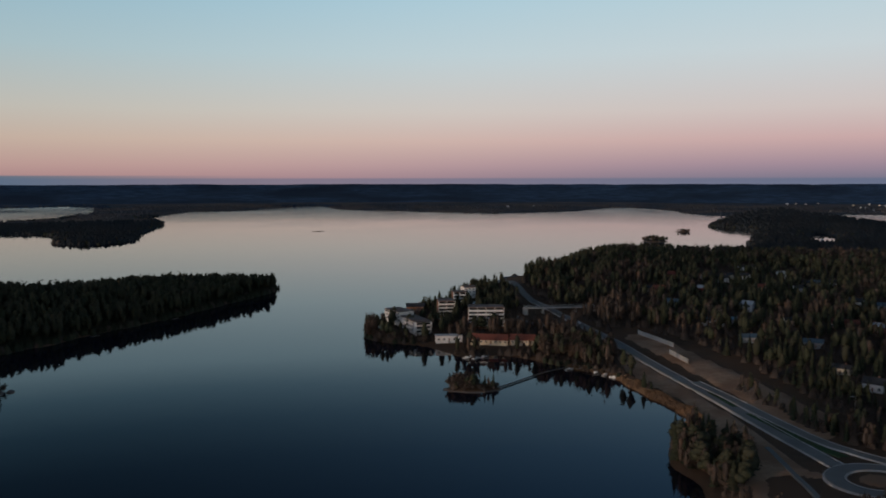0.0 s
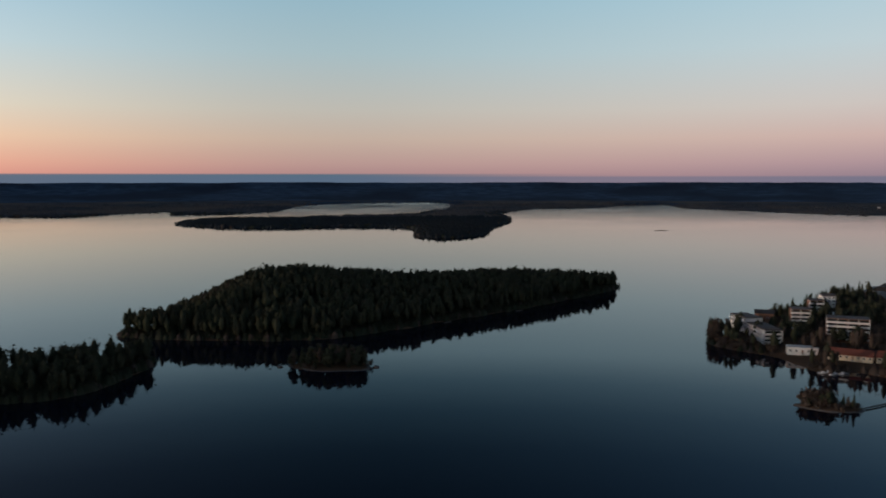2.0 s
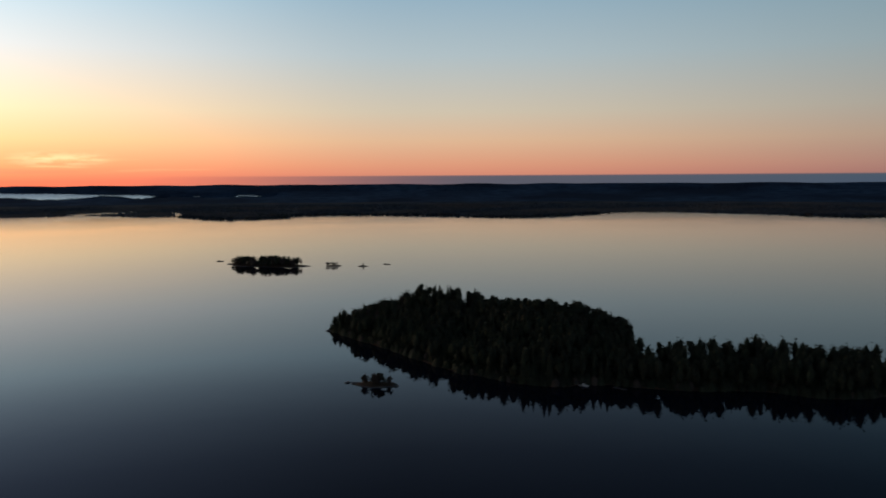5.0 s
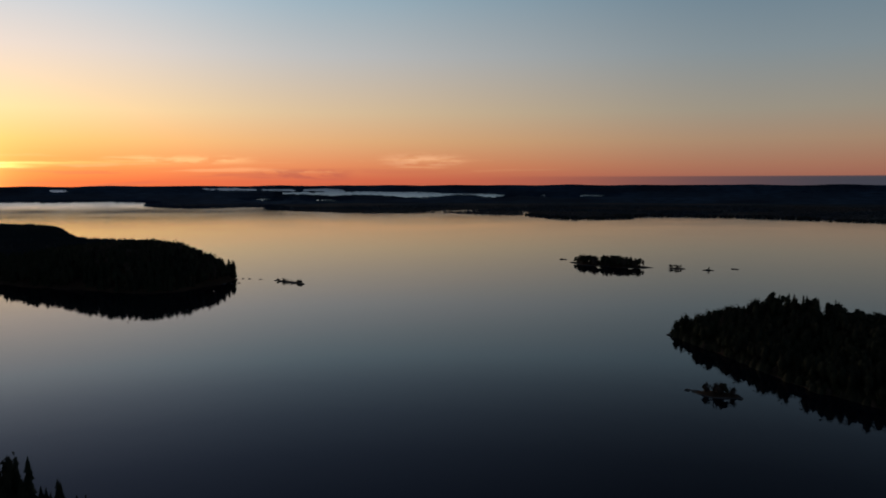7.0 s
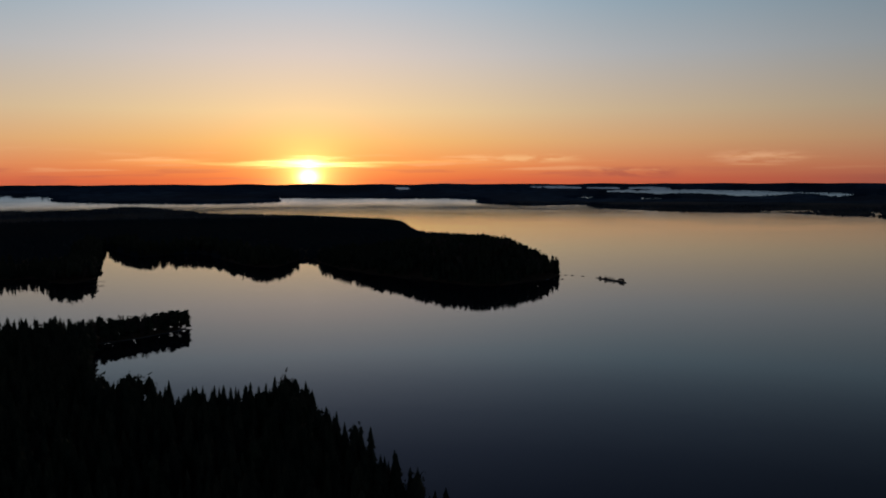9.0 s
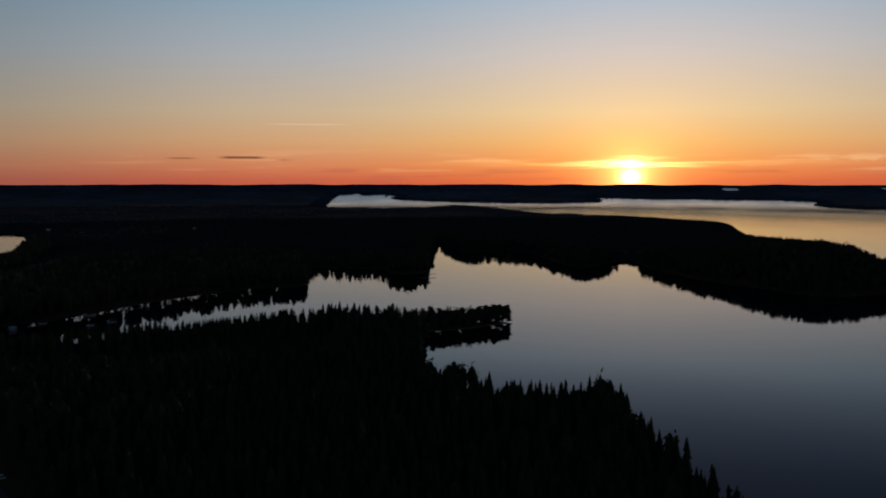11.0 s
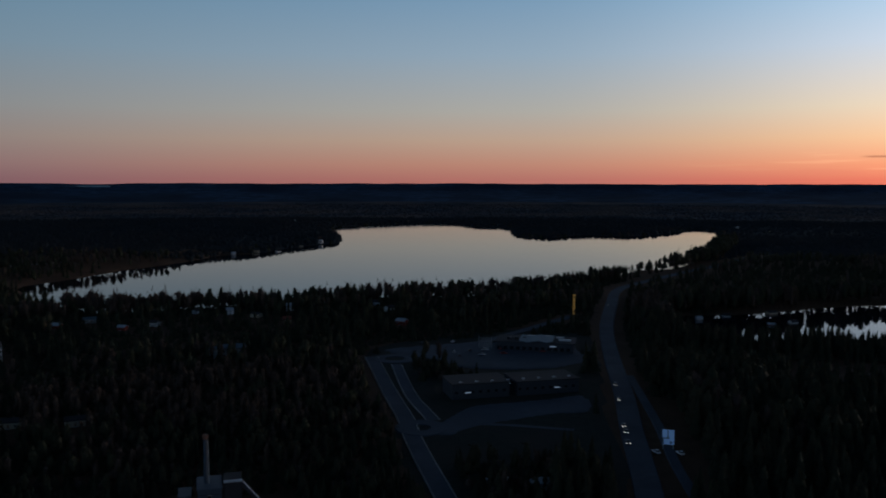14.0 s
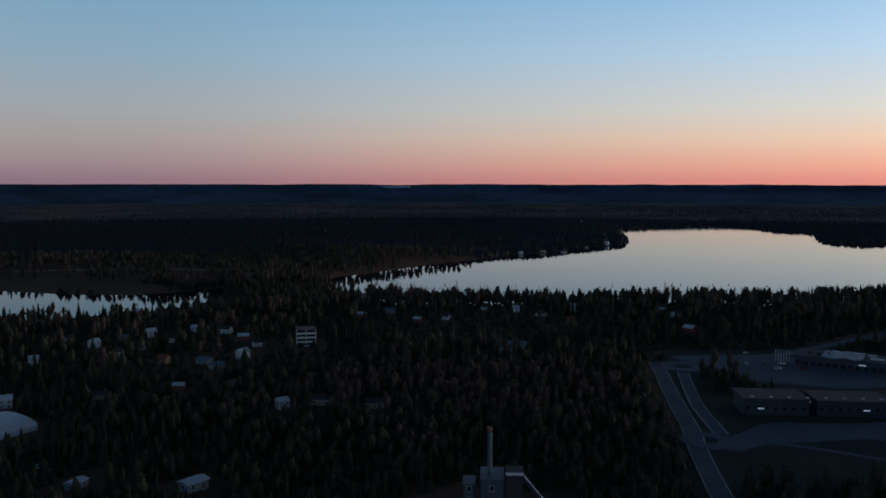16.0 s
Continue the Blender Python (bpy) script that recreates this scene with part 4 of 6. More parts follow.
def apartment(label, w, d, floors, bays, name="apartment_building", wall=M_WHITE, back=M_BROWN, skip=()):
    """A block with a white balcony front on every storey."""
    ob = tagged(new(name), label, "building")
    s = 2.9
    part("wall", box(B(), -w / 2, w / 2, -d / 2, d / 2, -3, floors * s, 0.05), back, ob)
    part("roof", box(B(), -w / 2 - 0.3, w / 2 + 0.3, -d / 2 - 1.7, d / 2 + 0.3, floors * s, floors * s + 0.5, 0.06), M_ROOF_GREY, ob)
    bw = w / bays
    rail = mesh_of(box(box(B(), -bw / 2 + 0.12, bw / 2 - 0.12, -0.09, 0.09, -0.15, 1.05, 0.02), -bw / 2 + 0.12, bw / 2 - 0.12, 0.0, 1.5, -0.2, 0.0), "balcony", wall)
    fin = mesh_of(box(B(), -0.13, 0.13, -1.5, 0.0, 0, floors * s), "party_wall", wall)
    pane = mesh_of(box(B(), -bw / 2 + 0.5, bw / 2 - 0.5, -0.06, 0.04, 0.9, 2.3), "window", M_GLASS)
    for b in range(bays + 1):
        part("party_wall", fin, None, ob, m=pose(-w / 2 + b * bw, -d / 2, 0))
    for f in range(floors):
        for b in range(bays):
            x = -w / 2 + (b + 0.5) * bw
            if (f, b) not in skip:
                part("balcony", rail, None, ob, m=pose(x, -d / 2 - 1.5, f * s))
            part("window", pane, None, ob, m=pose(x, -d / 2, f * s))
            part("window", pane, None, ob, m=pose(x, d / 2, f * s, 0, 0, 180))
    return ob


def ribbon(name, line, width, mat, label, lift=0.45, category="road", level=None):
    """A road along a line of points, laid on the ground, with real edges."""
    pts = np.array(line, float)
    t = np.linspace(0, len(pts) - 1, max(12, len(pts) * 10))
    i = np.minimum(t.astype(int), len(pts) - 2)
    pad = np.concatenate([pts[:1] * 2 - pts[1:2], pts, pts[-1:] * 2 - pts[-2:-1]])
    a, b, c, d, u = pad[i], pad[i + 1], pad[i + 2], pad[i + 3], (t - i)[:, None]
    p = 0.5 * (2 * b + (c - a) * u + (2 * a - 5 * b + 4 * c - d) * u * u + (3 * b - a - 3 * c + d) * u ** 3)
    g = np.gradient(p, axis=0)
    n = np.stack([-g[:, 1], g[:, 0]], 1) / np.maximum(1e-6, np.hypot(g[:, 0], g[:, 1]))[:, None]
    lo, hi = p - n * width / 2, p + n * width / 2
    z = np.maximum(sample(HIGH, p), np.maximum(sample(HIGH, lo), sample(HIGH, hi))) + lift if level is None else np.full(len(p), level)
    z = np.convolve(np.pad(z, 3, mode="edge"), np.ones(7) / 7, "valid") if level is None else z
    bm = B()
    rows = []
    for k in range(len(p)):
        out_l, out_h = lo[k] - n[k] * 0.8, hi[k] + n[k] * 0.8
        rows.append([bm.verts.new((*q, zz)) for q, zz in ((out_l, z[k] - 1.6), (lo[k], z[k]), (hi[k], z[k]), (out_h, z[k] - 1.6))])
    for r, s in zip(rows[:-1], rows[1:]):
        for j in range(3):
            bm.faces.new((r[j], s[j], s[j + 1], r[j + 1]))
    bmesh.ops.recalc_face_normals(bm, faces=bm.faces)
    if sum(f.normal.z for f in bm.faces) < 0:
        bmesh.ops.reverse_faces(bm, faces=bm.faces)
    return tagged(new(name, mesh_of(bm, name, mat)), label, category, kind="structure")


def yard(name, outline, mat, label, lift=0.35, cell=5.0, category="yard"):
    """An open patch of ground laid over the land."""
    o = np.array(outline, float)
    o = smooth(o, 3)
    xs, ys = np.arange(o[:, 0].min(), o[:, 0].max() + cell, cell), np.arange(o[:, 1].min(), o[:, 1].max() + cell, cell)
    gx, gy = np.meshgrid(xs, ys, indexing="ij")
    p = np.stack([gx.ravel(), gy.ravel()], 1)
    inside = signed(p, o)
    z = sample(HIGH, p) + lift - 3.0 * np.clip(inside / cell, 0, 1)
    i, j = np.meshgrid(np.arange(len(xs) - 1), np.arange(len(ys) - 1), indexing="ij")
    n = len(ys)
    a, b, c, d = i * n + j, (i + 1) * n + j, (i + 1) * n + j + 1, i * n + j + 1
    q = np.stack([a, b, c, d], -1).reshape(-1, 4)
    q = q[(inside[q] < cell).all(1)]
    tris = np.concatenate([q[:, [0, 1, 2]], q[:, [0, 2, 3]]])
    return tagged(new(name, fast_mesh(name, np.column_stack([p, z]), tris, [mat], flat=False)), label, category, kind="structure")


# ---- roads, yards and shores ----
for line, width, label in ((ROAD_EAST, 6.5, "two-lane asphalt road curving along the lake shore"), (ROAD_EAST_B, 5.5, "asphalt lane beside the grassy median"),
                           (ROAD_RAMP, 4.5, "asphalt slip road below the bridge"), (ROAD_PATH, 2.2, "narrow asphalt footpath along the shore"),
                           (ROAD_WEST, 10.0, "wide asphalt highway through dark woods"), (ROAD_WEST_SIDE, 4.0, "asphalt side road by the billboard"),
                           (ROAD_PLANT, 7.0, "asphalt road past the heating plant"), (ROAD_PLANT_B, 5.5, "asphalt lane beside a grassy strip"),
                           (ROAD_MALL, 7.0, "asphalt street to the shopping centre"), (ROAD_FIELD, 3.0, "narrow asphalt path along a field")):
    ribbon("road", line, width, M_ASPHALT if line[0][1] > 0 else M_ASPHALT_DUSK, label)
for line in (ROAD_BANK, ROAD_BANK_B):
    ribbon("road", line, 5.0, M_GRAVEL, "pale gravel road on the far bank")
a = np.linspace(0, 2 * math.pi, 17)
ribbon("road", [(168 + 16 * math.cos(k), 318 + 16 * math.sin(k)) for k in a], 7.0, M_ASPHALT, "asphalt roundabout with a grassy island", 0.55)
for cx, cy, r in ((27, -370, 8), (54, -517, 10)):
    ribbon("road", [(cx + r * math.cos(k), cy + r * math.sin(k)) for k in a], 7.0, M_ASPHALT_DUSK, "small asphalt roundabout on the plant road", 0.55)
ribbon("verge", [(168, 347), (161.5, 371), (157, 400), (152, 432), (148, 462)], 4.5, M_LAWN, "green grass strip between two lanes", 0.4, "grass")


def beside(line, off):
    """The line moved sideways."""
    p = np.array(line, float)
    g = np.gradient(p, axis=0)
    return p + np.stack([-g[:, 1], g[:, 0]], 1) / np.hypot(g[:, 0], g[:, 1])[:, None] * off


for line, half in ((ROAD_EAST[:9], 3.6), (ROAD_EAST_B, 3.1)):
    for s in (-1, 1):
        ribbon("kerb", beside(line, s * half), 0.5, M_CONCRETE, "pale concrete kerb along the lake road", 0.56, "kerb")
for line, half in ((ROAD_PLANT, 3.8), (ROAD_PLANT_B, 3.0)):
    for s in (-1, 1):
        ribbon("kerb", beside(line, s * half), 0.35, M_CONCRETE, "grey concrete kerb along the plant road", 0.54, "kerb")
ring_road = [(168 + 16 * math.cos(k), 318 + 16 * math.sin(k)) for k in a]
for s in (-3.9, 3.9):
    ribbon("kerb", beside(ring_road, s), 0.5, M_CONCRETE, "pale concrete kerb round the roundabout", 0.66, "kerb")
yard("meadow", [(150, 322), (130, 330), (118, 300), (105, 350), (130, 425), (112, 520), (122, 560), (140, 470), (146, 400), (146, 350)], M_MEADOW, "brown withered meadow between road and shore")
yard("meadow", [(168, 372), (160, 430), (148, 520), (130, 600), (150, 610), (168, 540), (182, 470), (190, 400)], M_MEADOW, "brown withered roadside bank")
yard("lawn", [(158, 348), (155, 380), (150, 430), (146, 470), (150, 440), (156, 395), (162, 362)], M_LAWN, "dark green grassy median between lanes", 0.4, 1.6)
yard("lawn", [(176, 318), (168, 326), (160, 318), (168, 310)], M_MEADOW, "brown grassy centre of a roundabout", 0.5, 2.0)
yard("lawn", [(74, -530), (50, -430), (40, -375), (20, -290), (-50, -290), (-58, -380), (-68, -470), (-76, -560), (-70, -640), (0, -620), (60, -570)], M_ROUGH_GRASS, "dark rough grass round the market hall and its streets", 0.15)
yard("parking_lot", [(22, -366), (14, -388), (3, -407), (-20, -416), (-36, -423), (-52, -430), (-52, -403), (-36, -396), (-21, -388), (3, -373), (14, -360)], M_ASPHALT_DUSK, "empty asphalt yard in front of a market hall", 0.5, 2.5)
yard("parking_lot", [(64, -545), (20, -572), (-20, -580), (-58, -575), (-66, -530), (-40, -500), (10, -495), (34, -520)], M_ASPHALT_DUSK, "asphalt parking lot of a shopping centre", 0.5)
yard("lawn", [(44, -470), (30, -425), (20, -418), (24, -460), (36, -500)], M_ROUGH_GRASS, "dark grass bank beside the street", 0.4, 3)
yard("lawn", [(20, -372), (0, -385), (-40, -405), (-46, -360), (0, -330)], M_ROUGH_GRASS, "dark rough field below the street", 0.35)

rng = np.random.RandomState(61)
p = np.stack([rng.uniform(80, 150, 60000), rng.uniform(395, 540, 60000)], 1)
sd = sample(LAND, p)
p = p[(sd > -3) & (sd < 5 + 2 * ripple(p, 18, 40)) & ((p[:, 1] < 505) | (rng.uniform(0, 1, len(p)) < 0.3))]
blade = (np.array([(-0.35, 0, -0.5), (0.35, 0, -0.5), (0.15, 0.1, 1.0), (-0.25, -0.1, 0.9)]), np.array([(0, 1, 2), (0, 2, 3)]), np.zeros(2, int))
tagged(plant("reeds", "belt of dry orange-brown reeds along the shore", p, rng.uniform(1.2, 2.2, len(p)), [blade] * len(p), [M_REED]), category="reeds")

# ---- the town by the lake ----
block = apartment("white five-storey apartment block with long balconies", 27, 12, 5, 4)
place_at(block, 33, 653, 8.0, facing(33, 653) + 4)
block = apartment("white apartment block half hidden behind pines", 13, 12, 5, 2)
place_at(block, 2, 694, 7.0, facing(2, 694) + 8)
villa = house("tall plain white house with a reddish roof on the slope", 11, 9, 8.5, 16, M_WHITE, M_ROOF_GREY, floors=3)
place_at(villa, 23, 776, 13.5, facing(23, 776) + 22)
block = apartment("brown brick apartment house with white balconies", 11, 9, 3, 2)
place_at(block, 14, 762, 11.0, facing(14, 762) + 12)
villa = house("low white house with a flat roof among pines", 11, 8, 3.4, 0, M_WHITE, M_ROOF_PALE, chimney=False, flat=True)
place_at(villa, 27, 726, 11.0, facing(27, 726))
hotel = apartment("long white three-storey lakeside hotel with window bands", 27, 11, 3, 6, "hotel", back=M_WHITE)
place_at(hotel, -22, 653, 4.5, -66)
hotel = apartment("white end wing of the lakeside hotel", 12.5, 5, 3, 2, "hotel", back=M_WHITE)
place_at(hotel, -16, 640, 4.0, 24)
hotel = apartment("flat-roofed rear wing of the lakeside hotel", 24, 12, 3, 5, "hotel", back=M_WHITE)
place_at(hotel, -35, 683, 6.5, -58)
villa = house("brown rounded villa with pale ends among pines", 15, 12, 8, 20, M_BROWN, M_ROOF_DARK, floors=2)
place(villa, -24, 728, facing(-24, 728), 3)
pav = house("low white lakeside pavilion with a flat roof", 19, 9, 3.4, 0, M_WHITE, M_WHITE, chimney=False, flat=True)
place(pav, 4, 614, facing(4, 614) + 6, 1.2)
for x, y, w, label in ((33, 602, 27, "long cream restaurant with a red tiled roof"), (57, 600, 17, "cream annex with a red tiled roof")):
    place(house(label, w, 12, 2.9, 27, M_CREAM, M_TILE_RED, chimney=False), x, y, facing(x, y) - 5, 0.6)

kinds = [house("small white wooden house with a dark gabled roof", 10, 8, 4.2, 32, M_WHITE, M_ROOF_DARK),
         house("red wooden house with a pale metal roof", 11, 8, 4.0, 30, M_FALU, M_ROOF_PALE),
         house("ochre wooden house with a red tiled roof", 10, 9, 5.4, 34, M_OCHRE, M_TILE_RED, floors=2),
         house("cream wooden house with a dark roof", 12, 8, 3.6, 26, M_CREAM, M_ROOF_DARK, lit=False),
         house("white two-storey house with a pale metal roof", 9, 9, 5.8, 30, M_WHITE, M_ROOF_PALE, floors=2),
         house("grey wooden house with a blue metal roof", 13, 9, 3.8, 24, M_GREYW, M_ROOF_BLUE)]
EAST_HOUSES = [(309, 919, 3), (297, 894, 0), (351, 991, 0), (368, 997, 3), (326, 913, 0), (254, 822, 1), (282, 904, 0), (207, 810, 2), (202, 830, 3), (201, 740, 5), (256,
               707, 4), (212, 582, 5), (370, 923, 4), (344, 817, 0), (370, 855, 3), (380, 860, 5), (393, 851, 0), (353, 719, 0), (367, 703, 5), (316, 608,
               1), (235, 493, 3), (235, 455, 0), (265, 640, 3), (248, 562, 5), (247, 909, 2), (310, 817, 2)]
WEST_HOUSES = [(430, -439, 4), (397, -424, 0), (431, -467, 5), (396, -448, 0), (420, -483, 4), (392, -474, 0), (404, -512, 4), (378, -515, 0), (352, -499, 1), (329, -425, 5), (313, -416, 5), (316, -447, 4), (276, -381, 5), (327, -338, 3), (301, -367, 1), (211, -363, 3), (225, -350, 4), (183, -367, 3), (489, -617, 1), (521, -582, 1), (361, -308, 4), (252, -636, 0), (269, -617, 1), (285, -796, 0), (212, -698, 4), (242, -703, 0), (152, -650, 2), (184, -679, 3), (165, -717, 4), (95, -746, 0), (61, -639, 1),
               (78, -707, 0), (353, -417, 2), (467, -452, 3), (428, -387, 4), (331, -485, 0), (321, -620, 1), (310, -651, 5), (-258, -858, 4), (-260, -770, 3), (-187, -735, 4), (-215, -753, 0), (-300, -870, 1), (-240, -710, 1), (-228, -862, 4), (-262, -722, 0)]
FAR_HOUSES = [(1514, 3739, 4), (1561, 3761, 0), (1573, 3689, 4), (1649, 3738, 0), (1179, 2895, 3), (1222, 2942, 4), (1411, 3090, 3), (1679, 3420, 4), (1678, 3370, 0), (1591, 3142, 4), (1839, 3581, 0), (1830, 3513, 4), (1743, 3609, 3), (1817, 3622, 4),
              (396, 3693, 0), (273, 3585, 4), (743, 1659, 4), (339, -1390, 0), (396, -1330, 4), (324, -1500, 3),
              (514, -2300, 0), (-609, -2060, 4), (-864, -1846, 4), (-645, -1930, 3), (-880, -1870, 0), (300, -1560, 4), (370, -1370, 3)]
rng = random.Random(5)
used = set()
for x, y, k in EAST_HOUSES + WEST_HOUSES + FAR_HOUSES:
    CLEAR_SPOTS.append((x, y, 8))
    far = math.hypot(x, y)
    room = 26 if y > 0 else 20
    CLEAR_LINES.append(([(x, y), (x * (1 - room / far), y * (1 - room / far))], 5))
    turn = facing(x, y) + rng.choice((-35, -15, 0, 20, 40))
    small = rng.uniform(0.55, 0.75) if (x, y, k) in WEST_HOUSES or far > 1200 else rng.uniform(0.85, 1.05)
    if k not in used:
        used.add(k)
        place(kinds[k], x, y, turn, 0.4)
    else:
        again(kinds[k], x, y, turn, 0.3, size=small)
hall = house("wide low school building with a blue-grey metal roof", 26, 14, 4.5, 10, M_WHITE, M_ROOF_BLUE, chimney=False)
place(hall, 212, 642, facing(212, 642) + 20, 0.5)
hall = house("long red-roofed terraced house among bare trees", 30, 9, 4, 22, M_BROWN, M_TILE_RED)
place(hall, 303, 622, facing(303, 622), 0.5)

# noise barrier of upright panels
barrier = tagged(new("noise_barrier"), "pale grey panelled noise barrier beside the road", "fence")
panel = mesh_of(box(B(), -1.9, 1.9, -0.08, 0.08, -0.5, 3.0, 0.03), "panel", M_CONCRETE)
post = mesh_of(box(B(), -0.12, 0.12, -0.14, 0.14, -0.5, 3.2, 0.02), "post", M_STEEL)
barrier.matrix_world = Matrix.Identity(4)
for (x0, y0), (x1, y1) in (((142, 612), (156, 567)), ((149, 552), (154, 526))):
    n = int(math.hypot(x1 - x0, y1 - y0) / 4)
    for i in range(n):
        k = (i + 0.5) / n
        x, y = x0 + (x1 - x0) * k, y0 + (y1 - y0) * k
        turn = math.degrees(math.atan2(y1 - y0, x1 - x0))
        z = ground_z(x, y) + 0.5
        part("panel", panel, None, barrier, m=pose(x, y, z, 0, 0, turn))
        part("post", post, None, barrier, m=pose(x0 + (x1 - x0) * i / n, y0 + (y1 - y0) * i / n, z, 0, 0, turn))

# road bridge
bridge = tagged(new("road_bridge"), "concrete road bridge crossing over the lakeside road", "bridge")
bridge.matrix_world = pose(98, 711, ground_z(98, 711) - 1.6, 0, 0, 6)
part("deck", box(B(), -30, 30, -3.6, 3.6, 6.0, 6.9, 0.1), M_CONCRETE, bridge)
part("roadway", box(B(), -30, 30, -3.1, 3.1, 6.904, 6.95), M_ASPHALT, bridge)
for y in (-3.5, 3.5):
    bm = box(B(), -30, 30, y - 0.06, y + 0.06, 7.9, 8.05)
    for i in range(21):
        box(bm, -30 + i * 3 - 0.05, -30 + i * 3 + 0.05, y - 0.05, y + 0.05, 6.9, 7.9)
    part("railing", bm, M_STEEL, bridge)
for x in (-14, 14):
    part("pier", box(B(), x - 0.5, x + 0.5, -2.6, 2.6, -2, 6.0, 0.1), M_CONCRETE, bridge)
for x in (-29, 29):
    part("abutment", box(B(), x - 1.5, x + 1.5, -3.8, 3.8, -3, 6.0, 0.1), M_CONCRETE, bridge)


def pier(label, x, y, turn, length, width=1.8, z=0.7):
    """A plank jetty on posts running along +x."""
    ob = tagged(new("jetty"), label, "jetty")
    ob.matrix_world = pose(x, y, 0, 0, 0, turn)
    n = int(length / 1.5)
    plank = mesh_of(box(B(), -0.72, 0.72, -width / 2, width / 2, z - 0.12, z, 0.015), "plank", M_TIMBER)
    stake = mesh_of(tube(B(), 0, 0, -2.5, z + 0.3, 0.12, 0.1, 6), "post", M_BARK)
    for i in range(n):
        part("plank", plank, None, ob, m=pose((i + 0.5) * 1.5, 0, 0))
        if i % 3 == 0:
            for s in (-1, 1):
                part("post", stake, None, ob, m=pose((i + 0.5) * 1.5, s * (width / 2 + 0.08), 0))
    return ob


pier("long narrow boardwalk from the shore to a wooded islet", 33, 483, 52, 44)
pier("second stretch of the boardwalk reaching the shore", 60, 518, 42, 34)
pier("wooden boat jetty below the town shore", 83, 538, 250, 14)
pier("wooden boat jetty beside moored boats", 98, 522, 240, 12)
pier("wooden jetty by the restaurant terrace", 30, 574, 265, 14, 3.0)
pier("wooden jetty on the headland shore", -698, -834, 140, 20)
pier("wooden jetty in the quiet bay", -667, -801, 140, 22)
pier("small landing stage on the low island", -430, 236, 20, 10, 3)
pier("small landing stage on the wooded island", -266, 650, 250, 9, 3)
pier("small landing stage on the island's shore", -230, 732, 250, 9, 3)


def boat_thing(label, mat):
    """A small motor boat, bow along +x."""
    ob = tagged(new("motor_boat"), label, "boat", "boats by the shore")
    bm = B()
    rows = []
    for x, w, z in ((-3.2, 1.05, 0.55), (-1.0, 1.2, 0.55), (1.2, 1.05, 0.65), (2.6, 0.55, 0.8), (3.4, 0.04, 0.95)):
        rows.append([bm.verts.new((x, y, zz)) for y, zz in ((-w, z), (-w * 0.75, -0.15), (0, -0.35), (w * 0.75, -0.15), (w, z))])
    for r, s in zip(rows[:-1], rows[1:]):
        for j in range(4):
            bm.faces.new((r[j], r[j + 1], s[j + 1], s[j]))
        bm.faces.new((r[4], r[0], s[0], s[4]))
    bm.faces.new(rows[0][::-1])
    bmesh.ops.recalc_face_normals(bm, faces=bm.faces)
    part("hull", bm, mat, ob)
    part("cabin", box(B(), -0.8, 1.1, -0.75, 0.75, 0.5, 1.35, 0.15), mat, ob)
    part("windscreen", box(B(), 1.02, 1.14, -0.62, 0.62, 0.95, 1.28, 0.02), M_GLASS, ob)
    part("outboard_motor", box(B(), -3.6, -3.2, -0.2, 0.2, 0.1, 1.0, 0.06), M_TYRE, ob)
    return ob


boat = boat_thing("white motor boat moored at the town shore", M_WHITE)
boat.matrix_world = pose(16, 566, 0, 0, 0, 20)
for x, y, r in ((22, 565, 50), (27, 568, 15), (19, 569, 80), (24, 571, 110), (47, 576, 70), (54, 574, 60), (80, 530, 30), (88, 533, 200), (95, 520, 100), (104, 508, 150), (-440, 222, 30), (-446, 206, 60),
                (100, 515, 40)):
    copy_thing(boat, pose(x, y, 0, 0, 0, r))

# ---- the streets on the western side ----
mall = tagged(new("market_hall"), "long dark flat-roofed market hall with lit windows", "building")
mall.matrix_world = pose(-15, -438, ground_z(-15, -438) + 0.3, 0, 0, facing(-15, -438) + 19)
part("wall", box(B(), -34, -4, -10, 10, -2, 7.5, 0.1), M_DARKCLAD, mall)
part("wall", box(B(), 0, 34, -10, 10, -2, 7.0, 0.1), M_DARKCLAD, mall)
part("link", box(B(), -4, 0, -8, 8, -2, 6.0, 0.05), M_GLASS, mall)
for x0, x1, z in ((-34.5, -3.6, 7.5), (-0.4, 34.5, 7.0)):
    part("roof", box(B(), x0, x1, -10.6, 10.5, z, z + 0.5, 0.08), M_ROOF_DARK, mall)
for i in range(16):
    x = -32 + i * 4.2
    if -5 < x < 1:
        continue
    window(mall, x, -10, 2.8, 1.6, 1.4, frame_mat=M_DARKCLAD)
for x in (-26, 22):
    part("lit_window", box(B(), x - 1.5, x + 1.5, -10.14, -10.08, 2.9, 3.6), M_LAMP, mall, "brightly lit shop window")
for i in range(8):
    part("roof_vent", box(B(), -30 + i * 8.4, -28.6 + i * 8.4, -8, -7.2, 8.0, 8.5, 0.05), M_ROOF_PALE, mall)

shop = tagged(new("shopping_centre"), "shopping centre with folded blue-grey metal roofs", "building")
shop.matrix_world = pose(-37, -560, ground_z(-37, -560) + 0.3, 0, 0, facing(-37, -560) - 6)
part("wall", box(B(), -26, 24, -12, 12, -2, 6.0, 0.1), M_DARKCLAD, shop)
